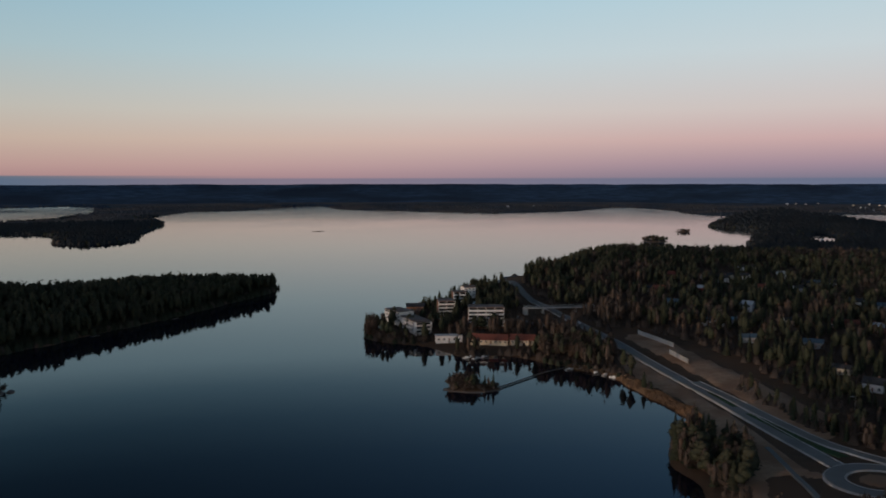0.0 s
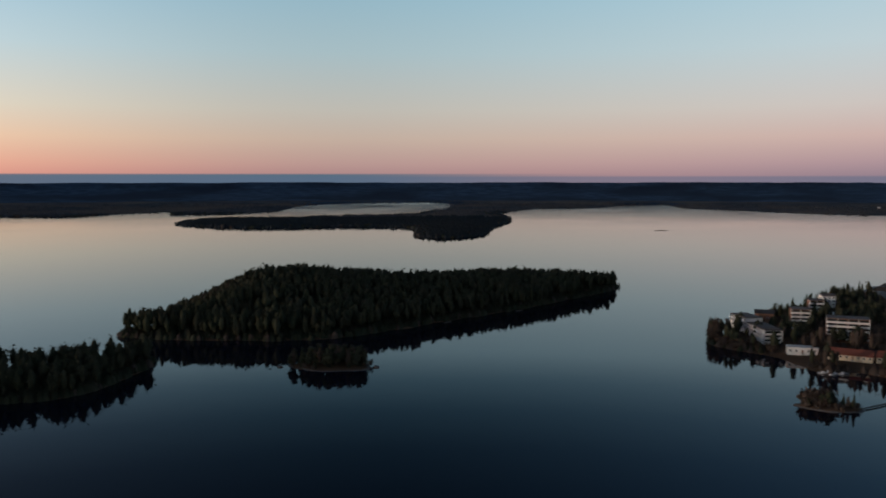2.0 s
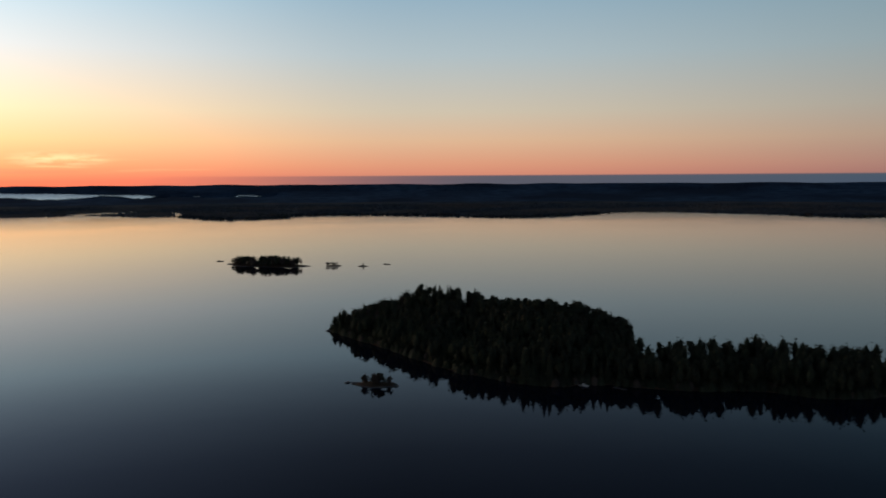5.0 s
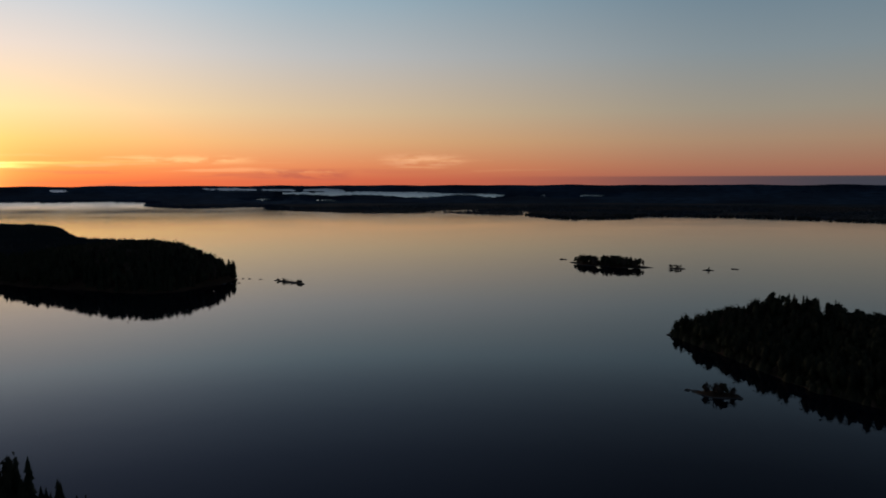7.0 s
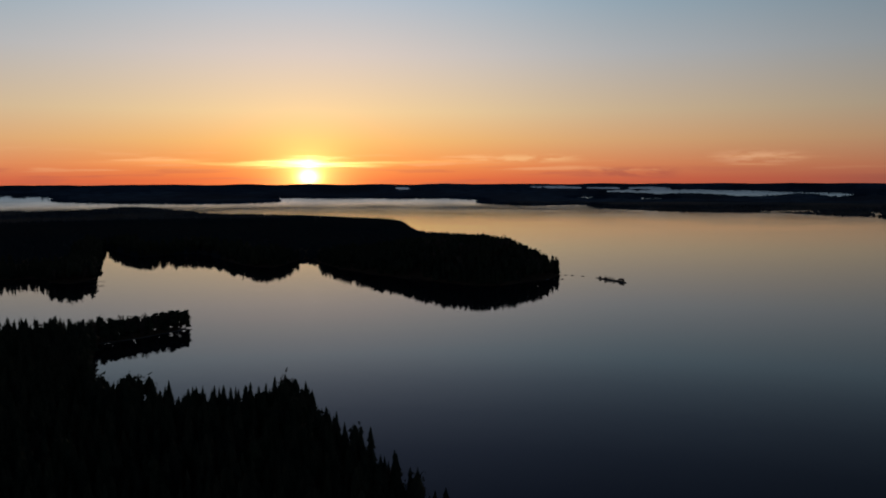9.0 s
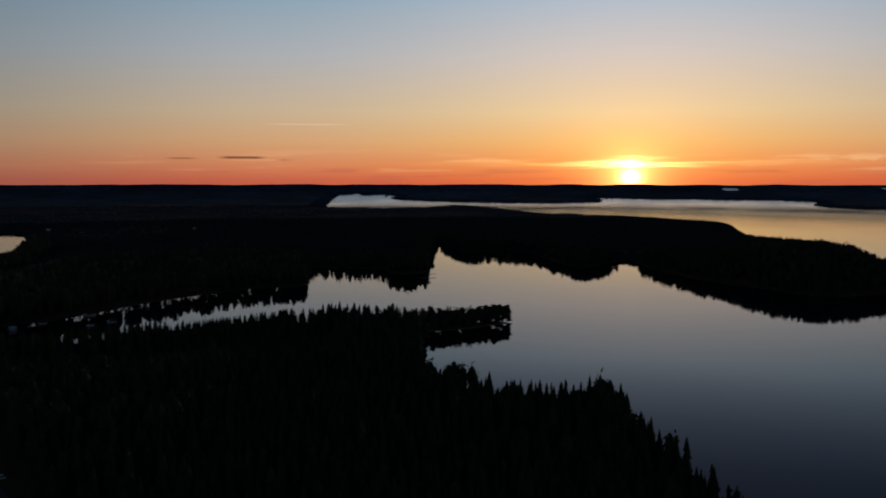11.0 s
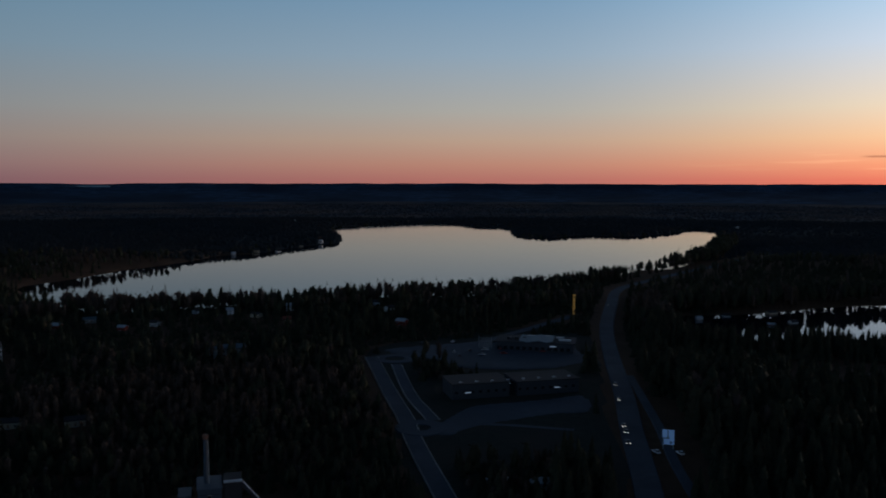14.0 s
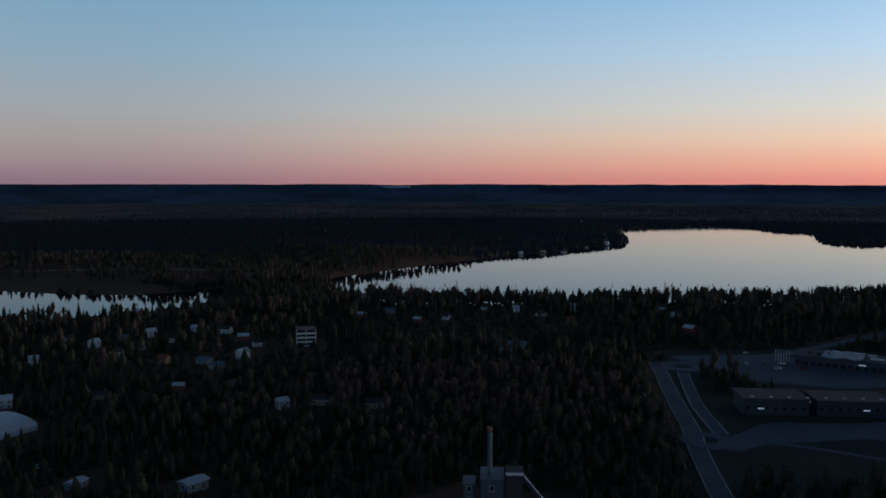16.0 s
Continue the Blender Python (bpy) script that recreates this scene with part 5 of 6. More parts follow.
for x0, x1, z0, z1 in ((-11, -5, 7.4, 6.5), (-5, 2, 6.5, 7.8), (2, 7, 7.8, 6.6), (7, 11, 6.6, 7.6)):
    bm = B()
    v = [bm.verts.new(q) for q in ((x0, -13, z0), (x1, -13, z1), (x1, 4, z1 + 1), (x0, 4, z0 + 1), (x0, -13, z0 - 0.5), (x1, -13, z1 - 0.5), (x1, 4, z1 + 0.5), (x0, 4, z0 + 0.5))]
    for f in ((0, 1, 2, 3), (7, 6, 5, 4), (0, 4, 5, 1), (1, 5, 6, 2), (2, 6, 7, 3), (3, 7, 4, 0)):
        bm.faces.new([v[k] for k in f])
    bmesh.ops.recalc_face_normals(bm, faces=bm.faces)
    part("roof_fold", bm, M_ROOF_BLUE, shop)
part("roof", box(B(), -27, 25, -12.5, 12.5, 6.0, 6.3, 0.05), M_ROOF_DARK, shop)
for i in range(12):
    window(shop, -24 + i * 4.1, -12, 1.0, 2.4, 2.2, frame_mat=M_DARKCLAD)
for i in range(6):
    part("column", tube(B(), -30 - i * 1.6, -8, -1, 8, 0.18, 0.18, 8), M_STEEL, shop)
for x0, x1, y0 in ((-8, -3, 6.5), (0, 9, 7.5), (12, 17, 5), (14, 22, -4)):
    part("skylight", box(B(), x0, x1, y0, y0 + 1.6, 6.3, 7.4, 0.1), M_ROOF_PALE, shop, "pale metal roof light")
for x in (-20, -15, -10):
    part("roof_unit", box(B(), x, x + 2.4, -4, -1, 6.3, 7.8, 0.1), M_ROOF_DARK, shop, "dark ventilation unit")
part("lit_sign", box(B(), 9, 13, -12.25, -12.05, 3.6, 4.4), M_LAMP, shop, "bright shop sign with no letters")

pylon = tagged(new("pylon_sign"), "tall slender amber-lit pylon sign by the highway", "sign")
pylon.matrix_world = pose(-72, -665, ground_z(-72, -665), 0, 0, facing(-72, -665))
part("mast", box(B(), -0.5, 0.5, -0.4, 0.4, -1, 22.5, 0.08), M_STEEL, pylon)
for i in range(5):
    panel = part("sign_panel", box(B(), -0.8, 0.8, -0.6, -0.42, 3.4 + i * 3.9, 6.9 + i * 3.9, 0.05), M_SIGN, pylon, "glowing amber panel")
    part("printed_bar", box(B(), -0.45, 0.45, -0.64, -0.6, 4.5 + i * 3.9, 5.7 + i * 3.9), M_DARKCLAD, panel, "dark bar for unreadable writing")

board = tagged(new("billboard"), "pale blue billboard on two steel posts, with an added glow to brighten it", "billboard")
board.matrix_world = pose(-77, -347, ground_z(-77, -347), 0, 0, facing(-77, -347))
# the panel's glow is added for brightness
part("panel", box(B(), -2.4, 2.4, -0.15, 0.15, 2.2, 8.4, 0.04), M_POSTER_GLOW, board)
for x0, x1, z0, z1 in ((-2.4, -1.7, 2.4, 5.2), (-0.4, 0.1, 5.4, 8.2), (-1.2, 0.5, 4.6, 5.3), (0.7, 1.6, 2.6, 3.6)):
    part("printed_shape", box(B(), x0, x1, -0.18, -0.15, z0, z1), M_ROOF_BLUE, board, "dark blue printed patch")
for x in (-2.0, 2.0):
    part("post", tube(B(), x, 0.25, -1, 8.4, 0.18, 0.18, 8), M_STEEL, board)

plant_house = tagged(new("heating_plant"), "bluish clad heating plant with a tall steel chimney", "industrial building")
plant_house.matrix_world = pose(88, -264, ground_z(88, -264), 0, 0, facing(88, -264))
part("boiler_hall", box(B(), -3.6, 3.8, -6, 6, -2, 15.2, 0.1), M_PLATE, plant_house)
part("silo", box(B(), 4.6, 10.2, -5, 5, -2, 16.6, 0.1), M_ROOF_DARK, plant_house, "dark clad fuel silo")
part("silo_cap", box(B(), 4.5, 10.3, -5.1, -3.6, 16.6, 17.1, 0.05), M_ROOF_PALE, plant_house, "pale roof edge")
part("annex", box(B(), -9.4, -5.8, -4, 4, -2, 12.8, 0.1), M_PLATE, plant_house)
part("annex_roof", box(B(), -9.7, -5.5, -4.3, 4.3, 12.8, 13.2, 0.05), M_PLATE, plant_house)
part("hall_roof", box(B(), -3.9, 4.1, -6.3, 6.3, 15.2, 15.6, 0.05), M_PLATE, plant_house)
chim = part("chimney", tube(B(), -0.9, 0, 15.0, 31.0, 0.75, 0.65, 14), M_PLATE, plant_house, "tall round steel chimney")
part("chimney_collar", tube(B(), -0.9, 0, 30.0, 31.3, 0.8, 1.05, 14), M_BROWN, chim, "brownish flared chimney top")
part("ladder", box(B(), -0.1, 0.1, -0.9, -0.7, 15.6, 29.5), M_STEEL, chim)
for z in (3.5, 7.0, 10.5, 13.5):
    part("cladding_band", box(B(), -3.65, 3.85, -6.08, -6.0, z, z + 0.25), M_DARKCLAD, plant_house)
for x, z in ((-7.6, 10.5), (-7.6, 6.5), (0.0, 11.5)):
    window(plant_house, x, -4 if x < -5 else -6, z, 1.4, 1.8)
conv = B()
box(conv, -14, 14, -0.7, 0.7, -0.6, 0.6, 0.05)
belt = part("conveyor", conv, M_ROOF_DARK, plant_house, "sloping covered conveyor", pose(19.0, -8.5, 6.8, 0, 44, -25))
for i in range(7):
    part("cover_plate", box(B(), -13.6 + i * 3.9, -10.0 + i * 3.9, -0.55, -0.15, 0.604, 0.75, 0.03), M_ROOF_PALE, belt, "pale metal cover plate")

dome = tagged(new("arched_hall"), "white arched sports hall with a ribbed roof", "hall")
dome.matrix_world = pose(332, -262, ground_z(332, -262) + 0.2, 0, 0, facing(332, -262) + 28)
arc = [(16 * math.cos(math.pi * k / 12), 2.5 + 3.2 * math.sin(math.pi * k / 12)) for k in range(13)]
part("roof", prism(B(), [(16, -1), *arc, (-16, -1), (-15.6, -1)] + [(y * 0.97, z * 0.96) for y, z in arc[::-1]] + [(15.6, -1)], -24, 24), M_ROOF_PALE, dome)
part("end_wall", prism(B(), [(15, -1), *[(y * 0.95, z * 0.95) for y, z in arc], (-15, -1)], 21, 21.4), M_PLATE, dome)
part("end_wall", prism(B(), [(15, -1), *[(y * 0.95, z * 0.95) for y, z in arc], (-15, -1)], -21.4, -21), M_PLATE, dome)
for i in range(9):
    part("rib", prism(B(), [(y * 1.006, z * 1.012) for y, z in arc] + [(y * 1.002, z * 1.002) for y, z in arc[::-1]], -24 + i * 6 - 0.15, -24 + i * 6 + 0.15), M_STEEL, dome)
shed = house("low storehouse with a pale metal roof", 9, 6, 3, 14, M_GREYW, M_ROOF_PALE, chimney=False)
place(shed, 198, -248, facing(198, -248) + 35, 0.3)
again(shed, 240, -234, facing(240, -234) + 50, 0.0, size=0.8)
again(shed, 292, -240, facing(292, -240) + 10, 0.3)
again(shed, -22, -302, facing(-22, -302) + 5, 0.3, size=0.95)
again(shed, -6, -305, facing(-6, -305) - 15, 0.3, size=0.75)
flats = apartment("white four-storey apartment house above the trees", 13, 11, 4, 2)
place(flats, 303, -502, facing(303, -502) + 3, 0.0)
school = house("long house with a wide blue-grey metal roof", 21, 12, 6, 14, M_GREYW, M_ROOF_BLUE, floors=2)
place(school, 160, -520, facing(160, -520), 0.5)


def car_thing(label, mat, lights=True):
    """A parked car, front along +x."""
    ob = tagged(new("car"), label, "car", "cars")
    part("body", prism(B(), [(-2.1, 0.35), (-2.15, 0.85), (-1.9, 0.95), (1.1, 1.0), (2.1, 0.85), (2.15, 0.4)], -0.85, 0.85), mat, ob, m=pose(0, 0, 0, 0, 0, -90))
    part("cabin", prism(B(), [(-1.7, 0.95), (-1.2, 1.42), (0.3, 1.42), (1.1, 0.98)], -0.72, 0.72), M_GLASS, ob, m=pose(0, 0, 0, 0, 0, -90))
    part("roof", box(B(), -1.2, 0.3, -0.7, 0.7, 1.42, 1.47, 0.02), mat, ob)
    w = B()
    bmesh.ops.create_cone(w, cap_ends=True, segments=12, radius1=0.32, radius2=0.32, depth=0.22, matrix=Matrix.Rotation(math.pi / 2, 4, "X"))
    tyre = mesh_of(w, "wheel", M_TYRE)
    for x in (-1.3, 1.35):
        for y in (-0.78, 0.78):
            part("wheel", tyre, None, ob, m=pose(x, y, 0.32))
    for y in (-0.6, 0.6):
        part("headlight", box(B(), 2.08, 2.2, y - 0.18, y + 0.18, 0.6, 0.78, 0.02), M_HEAD if lights else M_ROOF_PALE, ob)
        part("tail_light", box(B(), -2.2, -2.1, y - 0.18, y + 0.18, 0.65, 0.8, 0.02), M_TAIL if lights else M_FALU, ob)
    return ob


def road_spot(line, y):
    """Point of a road at the given y, its level and heading."""
    for (x0, y0), (x1, y1) in zip(line[:-1], line[1:]):
        if (y0 - y) * (y1 - y) <= 0:
            k = (y - y0) / (y1 - y0)
            return x0 + (x1 - x0) * k, math.degrees(math.atan2(y1 - y0, x1 - x0))


driving = car_thing("dark car on the highway with its headlights on", M_CAR["dark"])
first = True
for y, lane in ((-453, 3.3), (-421, 3.3), (-376, 3.3), (-367, 3.0), (-352, 3.3), (-757, 2.5)):
    x, turn = road_spot(ROAD_WEST, y)
    m = pose(x + lane, y, ground_z(x, y) + 0.75, 0, 0, turn + (180 if lane > 0 else 0))
    if first:
        driving.matrix_world, first = m, False
    else:
        copy_thing(driving, m)
parked = [car_thing("%s car parked on the asphalt lot" % k, M_CAR[k], False) for k in ("silver", "dark", "white", "red")]
rng = random.Random(8)
spots = [(18, -540), (8, -545), (-2, -548), (-12, -553), (-24, -556), (-36, -560), (14, -528), (0, -532), (-14, -538), (-40, -548), (12, -424), (-30, -441), (40, -566), (20, -575),
         (300, -262), (290, -255), (270, -244)]
for i, (x, y) in enumerate(spots):
    m = pose(x, y, ground_z(x, y) + 0.55, 0, 0, facing(x, y) + rng.choice((70, 90, 95, 0)))
    if i < 4:
        parked[i].matrix_world = m
    else:
        copy_thing(parked[rng.randrange(4)], m)
for x, y, k in ((-71.0, -341.0, 35), (-80.5, -340.0, 30)):
    c = copy_thing(parked[2], pose(x, y, ground_z(x, y) + 0.55, 0, 0, facing(x, y) + 90 + k))
    tagged(c, "white car parked on the side road by the billboard")
x, turn = road_spot(ROAD_EAST, 655)
copy_thing(parked[2], pose(x, 655, ground_z(x, 655) + 0.5, 0, 0, turn))
x, turn = road_spot(ROAD_EAST, 690)
copy_thing(parked[0], pose(x, 690, ground_z(x, 690) + 0.5, 0, 0, turn))

lamp = tagged(new("street_lamp"), "grey steel street lamp with a single arm", "street lamp", "street lamps")
part("pole", tube(B(), 0, 0, -0.5, 9.0, 0.1, 0.06, 8), M_STEEL, lamp)
part("arm", box(B(), -0.05, 1.8, -0.04, 0.04, 8.9, 9.0), M_STEEL, lamp)
part("lamp_head", box(B(), 1.5, 2.2, -0.15, 0.15, 8.8, 9.0, 0.03), M_STEEL, lamp)
place(lamp, 204, 413, 160)

# ---- skerries ----
rng = random.Random(3)


def boulder(label, x, y, s, squash=0.45):
    bm = B()
    bmesh.ops.create_icosphere(bm, subdivisions=2, radius=1.0)
    for v in bm.verts:
        v.co *= 1 + 0.35 * noise.noise(v.co * 1.3 + Vector((x, y, s)))
    me = mesh_of(bm, "rock", M_ROCK)
    ob = tagged(new("rock", me), label, "rock", "shore rocks")
    ob.matrix_world = pose(x, y, 0.05, 0, 0, rng.uniform(0, 360)) @ Matrix.Diagonal((s * 1.3, s, s * squash, 1))
    return ob


for k in range(9):
    boulder("low grey granite rock awash in the lake", -1000 + k * 4.2 + rng.uniform(-1, 1), -302 + k * 5.2 + rng.uniform(-1, 1), rng.uniform(1.5, 3.2), 0.35)
for x, y, s in ((-1309, 55, 3), (-1303, 60, 2.2), (-1179, 280, 2.5), (-1176, 284, 2), (-1160, 243, 3.5), (-1178, 212, 3), (-488, 97, 2.2), (-491, 93, 1.6), (-474, 118, 1.8), (-303, 452, 2),
                (-246, 475, 2.2), (2, 480, 1.8), (-669, 112, 2.2), (-960, -352, 2.0), (-965, -345, 1.5), (-972, -338, 1.6),
                (560, 1956, 3), (-1015, -348, 1.6), (-1013, -339, 1.6), (-1012, -325, 1.6)):
    boulder("grey granite rock at the water's edge", x, y, s)

# ---- single trees on the islets and along the shores ----
CROWNS = {"scots": M_PINE, "spruce": M_SPRUCE, "pine": M_PINE, "birch": M_TWIG, "willow": M_TWIG}


def tree_thing(kind, label, made):
    """A tree of unit height as trunk and crown."""
    v, f, m = made
    ob = tagged(new("slender_pine_tree" if kind == "scots" else kind + "_tree"), label, "tree")
    for name, ids, mat in (("trunk", f[m == 3], M_BARK), ("crown", f[m != 3], CROWNS[kind])):
        keep = np.unique(ids)
        back = np.zeros(len(v), int)
        back[keep] = np.arange(len(keep))
        part(name, fast_mesh(name, v[keep], back[ids], [mat]), None, ob)
    return ob


trng = np.random.RandomState(77)
SINGLE = {"spruce": [tree_thing("spruce", "tall narrow dark spruce near the water", spruce(trng, 9, 9, 0.17)) for _ in range(3)],
          "pine": [tree_thing("pine", "dark pine with an open rounded crown", pine(trng, 150, 0.2, 0.42, 0.026)) for _ in range(3)],
          "scots": [tree_thing("scots", "slender dark pine with a bare trunk", pine(trng, 54, 0.105, 0.6, 0.013)) for _ in range(3)],
          "birch": [tree_thing("birch", "bare brown birch with fine twigs", leafless(trng, 130)) for _ in range(3)],
          "willow": [tree_thing("willow", "leafless brown willow bush by the water", bush(trng, 90)) for _ in range(3)]}
started = set()


def grow(kind, x, y, size, rng):
    i = rng.randrange(3)
    ob = SINGLE[kind][i]
    m = pose(x, y, ground_z(x, y) - 0.1, 0, 0, rng.uniform(0, 360))
    if (kind, i) in started:
        ob = copy_thing(ob, m)
    else:
        ob.matrix_world = m
        started.add((kind, i))
    w = rng.uniform(0.95, 1.25)
    ob.scale = (size * w, size * w, size)


rng = random.Random(17)


def grove(n, cx, cy, rx, ry, turn, kinds, low, high):
    made = tries = 0
    w = radians(turn)
    while made < n and tries < n * 30:
        tries += 1
        a, r = rng.uniform(0, 6.28), math.sqrt(rng.uniform(0, 1))
        u, v = rx * r * math.cos(a), ry * r * math.sin(a)
        x, y = cx + u * math.cos(w) - v * math.sin(w), cy + u * math.sin(w) + v * math.cos(w)
        if sample(LAND, [(x, y)])[0] > 0.6 or mound_level(x, y) > 0.3:
            grow(rng.choice(kinds), x, y, rng.uniform(low, high), rng)
            made += 1


grove(18, -481, 108, 9, 5, 60, ["willow", "pine", "birch"], 4, 7)
grove(80, -274, 466, 27, 14, 20, ["pine", "pine", "pine", "spruce", "birch"], 7, 13.5)
grove(150, -1222, 118, 57, 23, 52, ["pine", "pine", "birch", "willow", "spruce"], 6, 13)
grove(18, -985, -280, 24, 2.6, 55, ["willow", "birch"], 1.8, 4.2)
grove(12, -1181, 206, 10, 5, 60, ["willow", "pine"], 3, 6)
grove(2, -1160, 243, 4, 3, 60, ["pine"], 3, 5)
grove(46, 11, 482, 9.5, 7.5, 0, ["pine", "willow", "willow", "birch", "willow"], 4, 9)
grove(3, 26, 482, 4, 4, 0, ["birch", "spruce"], 6, 9)
grove(34, 18, 482, 15.5, 9.5, 0, ["willow"], 1.8, 3.6)
grove(40, -274, 466, 27, 15, 20, ["pine", "spruce", "willow"], 3, 6.5)
grove(70, -473, -508, 44, 8, -10, ["pine", "spruce", "birch", "pine"], 13, 17)
grove(30, -473, -508, 44, 7, -10, ["willow", "willow", "spruce"], 3, 7)
grove(46, -711, -874, 30, 13, 140, ["pine", "birch", "spruce"], 13, 19)
grove(34, -640, 152, 30, 24, 20, ["pine", "pine", "birch", "spruce"], 13, 18)
grove(44, -535, 290, 48, 14, 20, ["scots", "spruce", "pine"], 17, 22)
grove(50, -615, 215, 70, 16, 22, ["scots", "scots", "spruce"], 17, 22)
grove(34, -462, 305, 42, 26, 20, ["scots"], 13, 18)
grove(46, -592, 242, 58, 13, 21, ["pine"], 16, 20)
grove(30, -462, 560, 24, 40, -30, ["pine", "spruce", "birch"], 14, 19)
grove(34, 414, 1655, 24, 20, 0, ["pine", "birch"], 8, 12)
grove(16, 553, 1956, 15, 10, 0, ["pine", "willow"], 4, 7)
grove(70, 114, 350, 16, 36, 0, ["spruce", "pine", "spruce", "birch", "pine"], 9, 16)
grove(24, -60, 648, 8, 16, -10, ["birch", "birch", "birch", "spruce"], 12, 17)
grove(12, 4, 664, 8, 5, -60, ["pine", "spruce"], 9, 13)
grove(40, -36, 627, 34, 7, -37, ["birch", "willow", "spruce", "willow"], 4, 9)
grove(40, 82, 566, 18, 14, -12, ["birch", "birch", "birch", "pine"], 10, 16)
grove(9, 30, 578, 34, 4, -5, ["willow", "willow", "birch"], 2, 4.5)
grove(45, 98, 560, 18, 22, 0, ["birch", "birch", "birch", "spruce"], 11, 17)
grove(12, 20, 640, 24, 8, 0, ["pine", "birch"], 9, 14)



def open_ground(p):
    """True where no tree may stand."""
    bare = np.zeros(len(p), bool)
    for line, half in CLEAR_LINES:
        for a, b in zip(line[:-1], line[1:]):
            a, b = np.array(a[:2], float), np.array(b[:2], float)
            e = b - a
            k = np.clip(((p - a) @ e) / (e @ e), 0, 1)
            bare |= np.hypot(*(p - a - k[:, None] * e).T) < half
    for x, y, r in CLEAR_SPOTS:
        bare |= np.hypot(p[:, 0] - x, p[:, 1] - y) < r
    return bare


def mixed(rng, p, kinds, share, size):
    """A template for each spot: spruce, pine and birch in stands."""
    g = 0.2 * ripple(p, 60, 220) + rng.uniform(-0.12, 0.12, len(p))
    names = np.where(g < share[0], 0, np.where(g < share[1], 1, 2))
    keys = ("spruce", "pine", "birch")
    return [kinds["bush"][rng.randint(4)] if s < 6.0 else kinds[keys[k]][rng.randint(len(kinds[keys[k]]))] for k, s in zip(names, size)]


def forest(name, label, a0, a1, r0, r1, spacing, seed, kinds, tall=(11, 18), share=(0.0, 0.22), shore=1.5, inside=None, mats=FOREST_MATS):
    rng = np.random.RandomState(seed)
    p = scatter(a0, a1, r0, r1, spacing, seed)
    p = p[sample(LAND, p) > shore]
    p = p[~open_ground(p)]
    if inside is not None:
        p = p[inside(p)]
    for x, y, r, part in THIN_SPOTS:
        p = p[(np.hypot(p[:, 0] - x, p[:, 1] - y) > r) | (rng.uniform(0, 1, len(p)) < part)]
    size = rng.uniform(*tall, len(p)) * (1 + 0.1 * ripple(p, 60, 220))
    if isinstance(kinds, dict):
        chosen = mixed(rng, p, kinds, share, size)
    else:
        chosen = [kinds[k] for k in rng.randint(0, len(kinds), len(p))]
    return plant(name, label, p, size, chosen, mats)


SEEN = (-33, 235)
forest("island_forest", "dense dark spruce and pine forest covering the wooded island", 5, 50, 480, 1000, 4.8, 21, MID_KINDS, (12, 19.5), (-0.2, 0.34),
       inside=lambda p: signed(p, ISLANDS[0]) < 0)
forest("island_forest", "dark pine and spruce wood on the low near island", 40, 85, 350, 760, 5.0, 22, NEAR_KINDS, (10, 17.5), (-0.2, 0.34),
       inside=lambda p: signed(p, ISLANDS[1]) < 0)
forest("shore_forest", "tall dark spruce forest on the near point below the camera", 60, 175, 215, 500, 4.9, 23, NEAR_KINDS, (10, 20), (0.22, 0.34))
forest("town_forest", "mixed spruce, pine and bare birch woods around the lakeside town", -33, 5, 225, 500, 5.0, 24, NEAR_KINDS, (6, 14), (-0.16, -0.06))
forest("town_forest", "mixed spruce, pine and bare birch woods behind the lakeside town", -33, 5, 500, 1300, 7.2, 25, MID_KINDS, (9, 18), (-0.12, 0.1),
       inside=lambda p: np.hypot(p[:, 0], p[:, 1]) < 1300)
forest("dusk_forest", "dark woods between the road and the western lake", 175, 235, 225, 500, 5.0, 26, NEAR_KINDS, (5, 12), (-0.02, 0.16))
forest("dusk_forest", "dark woods on the western shores", 128, 235, 500, 1300, 10.0, 27, MID_KINDS, (9, 17), (-0.02, 0.14))
forest("headland_forest", "dark spruce forest on the long wooded headland", 88, 128, 500, 1300, 5.6, 28, MID_KINDS, (13, 22), (0.06, 0.28))
# from here the trees carry the same painted haze as the ground rings
forest("distant_forest", "distant dark forest across the lake", *SEEN, 1300, 2500, 12.0, 29, RIM_KINDS, (6, 10), shore=8, mats=[M_DISTANT_HAZE, M_FAR_HAZE, M_TWIG, M_BARK])
forest("distant_shore_trees", "distant dark trees along the far waterline", *SEEN, 1300, 3000, 9.0, 35, FAR_KINDS, (4, 8), shore=0.5, mats=[M_DISTANT_HAZE, M_PINE, M_TWIG, M_BARK],
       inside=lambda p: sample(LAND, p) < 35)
forest("far_forest", "far brown woods across the lake with haze-blue in their colour", *SEEN, 2500, 3900, 21, 30, RIM_KINDS, (5, 9), shore=4, mats=[M_MIDFAR_HAZE, M_MIDFAR_HAZE, M_MIDFAR_HAZE, M_BARK])
forest("far_shore_trees", "far trees coloured haze-blue round the forest lakes", *SEEN, 3800, 4650, 13, 43, RIM_KINDS, (5, 9), shore=1, mats=[M_FAR_HAZE, M_FAR_HAZE, M_FAR_HAZE, M_BARK],
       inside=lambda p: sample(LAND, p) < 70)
forest("far_forest", "far forest along the horizon, coloured haze-blue", *SEEN, 4650, 4890, 22, 37, RIM_KINDS, (4, 8), shore=4, mats=[M_FAR_HAZE, M_FAR_HAZE, M_FAR_HAZE, M_BARK])
forest("shore_trees", "tall bare birches and spruces along the western lake", 164, 207, 640, 1010, 6.0, 31, MID_KINDS, (13, 22), (-0.1, 0.02),
       inside=lambda p: (sample(LAND, p) < 32) & (p[:, 0] > -240))
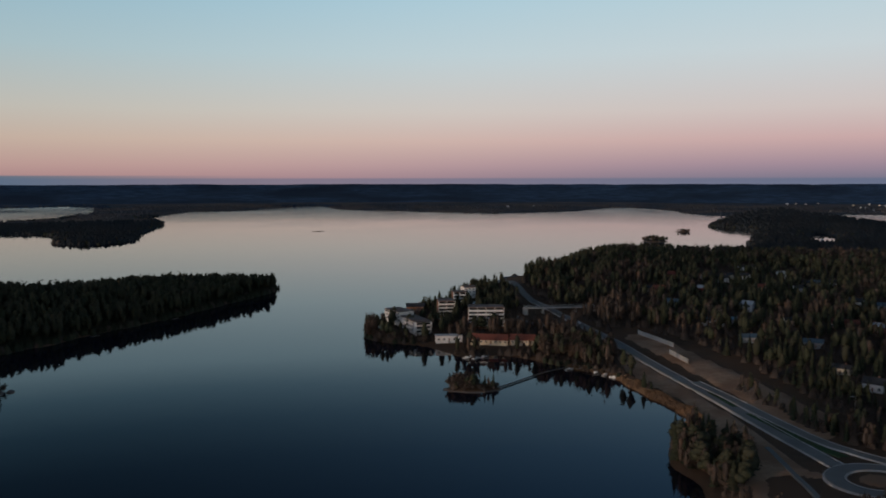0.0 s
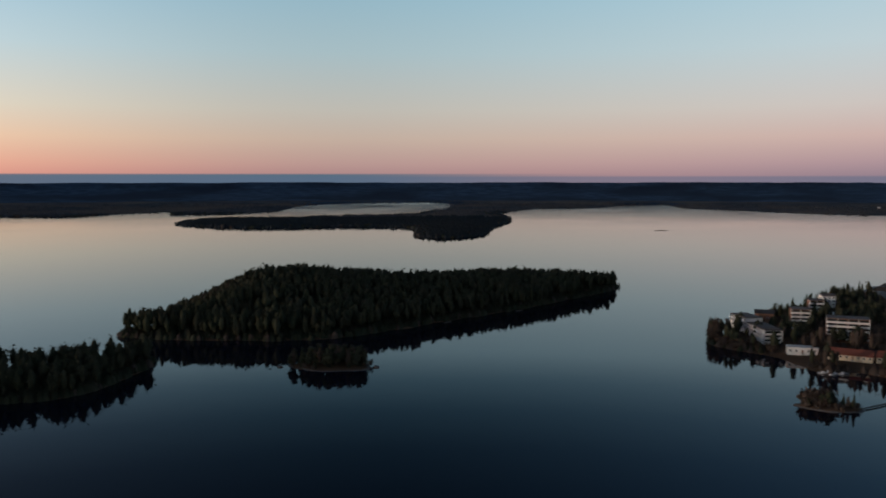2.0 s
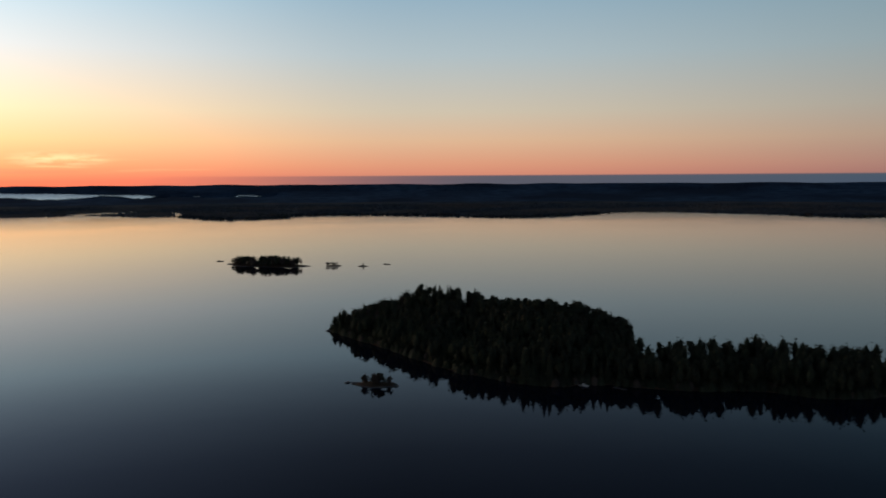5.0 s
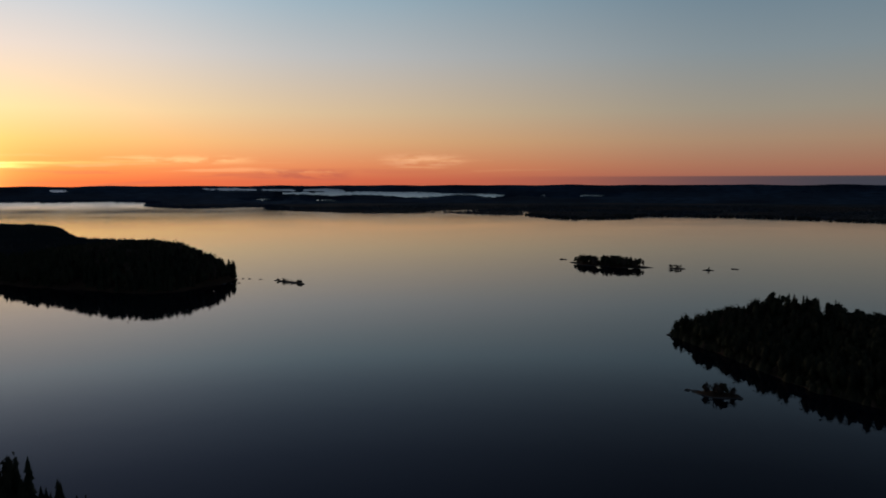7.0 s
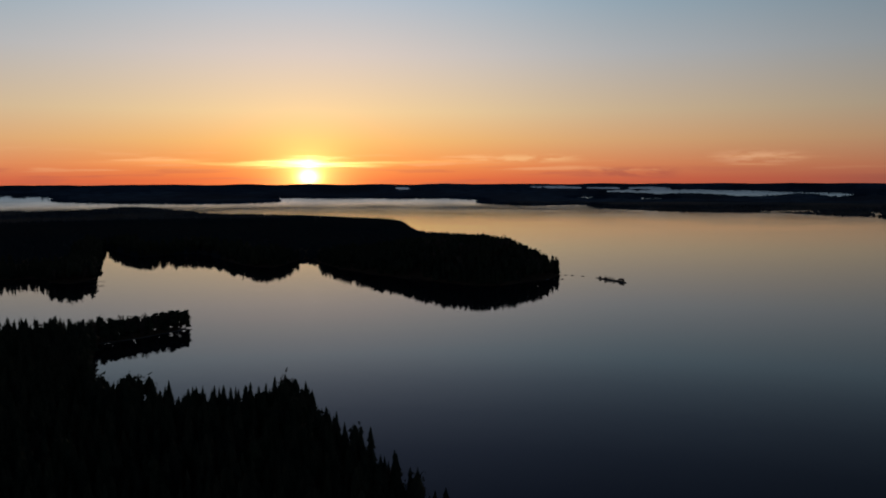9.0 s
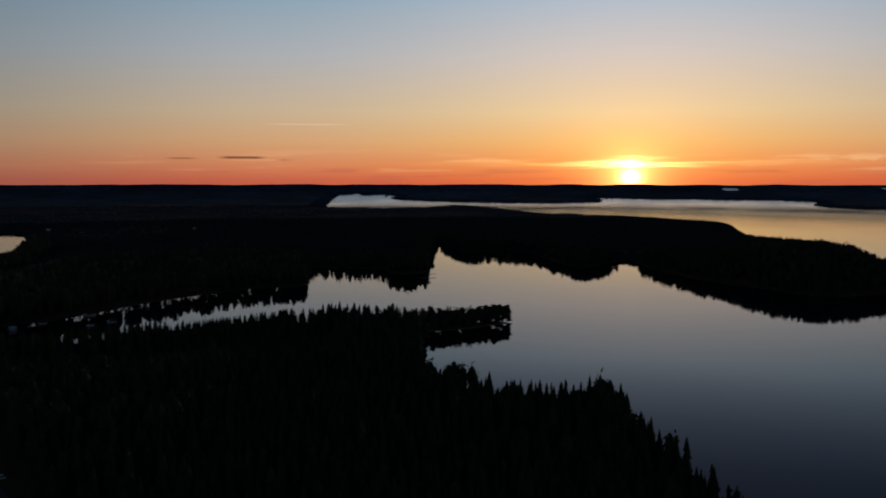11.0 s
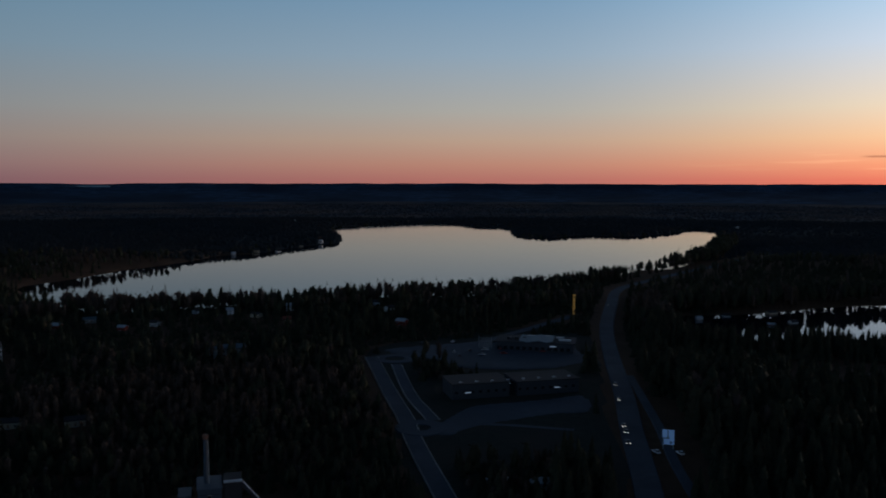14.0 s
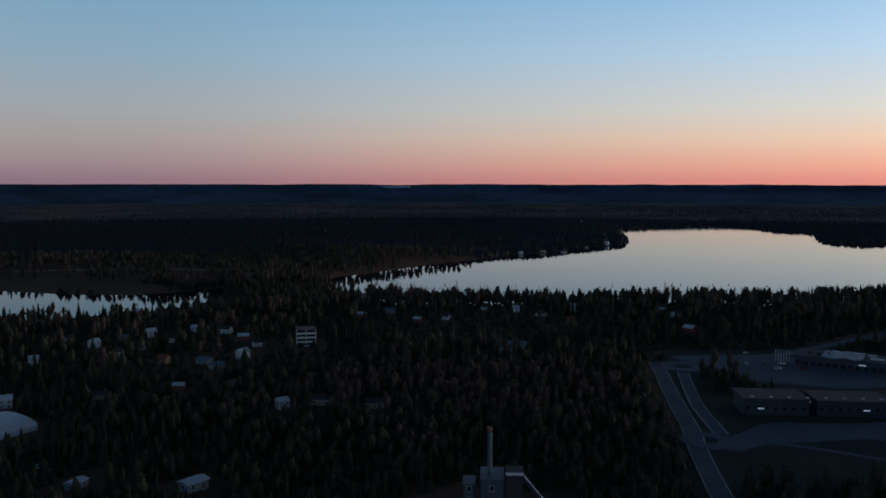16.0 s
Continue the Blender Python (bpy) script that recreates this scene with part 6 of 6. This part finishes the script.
forest("point_forest", "tall pointed spruces along the quiet bay", 128, 150, 470, 660, 5.0, 32, NEAR_KINDS, (16, 23), (0.3, 0.4),
       inside=lambda p: sample(LAND, p) < 60)

forest("undergrowth", "reddish-brown leafless thicket between the trees of the town woods", -33, 5, 380, 1300, 4.8, 36, RIM_KINDS, (3, 7), mats=[M_TWIG, M_PINE, M_TWIG, M_BARK])
forest("undergrowth", "dark young growth between the trees of the western woods", 165, 235, 225, 1000, 4.8, 37, RIM_KINDS, (3, 6.5), mats=[M_SPRUCE, M_PINE, M_TWIG, M_BARK])
forest("undergrowth", "dark young growth under the island's trees", 5, 85, 350, 1000, 4.2, 38, RIM_KINDS, (4, 8), mats=[M_PINE, M_PINE, M_TWIG, M_BARK],
       inside=lambda p: np.minimum(signed(p, ISLANDS[0]), signed(p, ISLANDS[1])) < 0)

# low growth down to the water's edge
EDGE_KINDS = [spruce(np.random.RandomState(70 + k), 3, 5, 0.3, 0.0) for k in range(4)] + [tuft(np.random.RandomState(80 + k), 4, 0.55) for k in range(4)]
for label, a0, a1, r0, r1, spot, line in (("dark alders and young spruces along the island's waterline", 5, 50, 480, 1000, 3.0, ISLANDS[0]),
                                          ("dark bushes along the waterline of the low island", 40, 85, 350, 760, 2.7, ISLANDS[1])):
    forest("shore_bushes", label, a0, a1, r0, r1, spot, 41, EDGE_KINDS, (2.5, 6.0), shore=0.3, inside=lambda p: (sample(LAND, p) < 9) & (signed(p, line) < 4))
forest("shore_bushes", "dark bushes along the town shore", -12, 8, 420, 720, 2.7, 42, EDGE_KINDS, (2.0, 4.5), shore=0.3, inside=lambda p: (sample(LAND, p) < 6) & ((p[:, 0] < -5) | (p[:, 0] > 66)))
forest("bay_forest", "tall dark spruces and pines round the head of the quiet bay", 128, 168, 740, 1700, 6.0, 33, MID_KINDS, (14, 23), (0.02, 0.26), inside=lambda p: sample(LAND, p) < 36)
forest("bay_forest", "dark spruces on the near shore of the bay's narrow arm", 149, 169, 490, 680, 4.3, 34, MID_KINDS, (18, 24), (0.3, 0.4), inside=lambda p: (sample(LAND, p) < 45) & (np.hypot(p[:, 0], p[:, 1]) < 700))
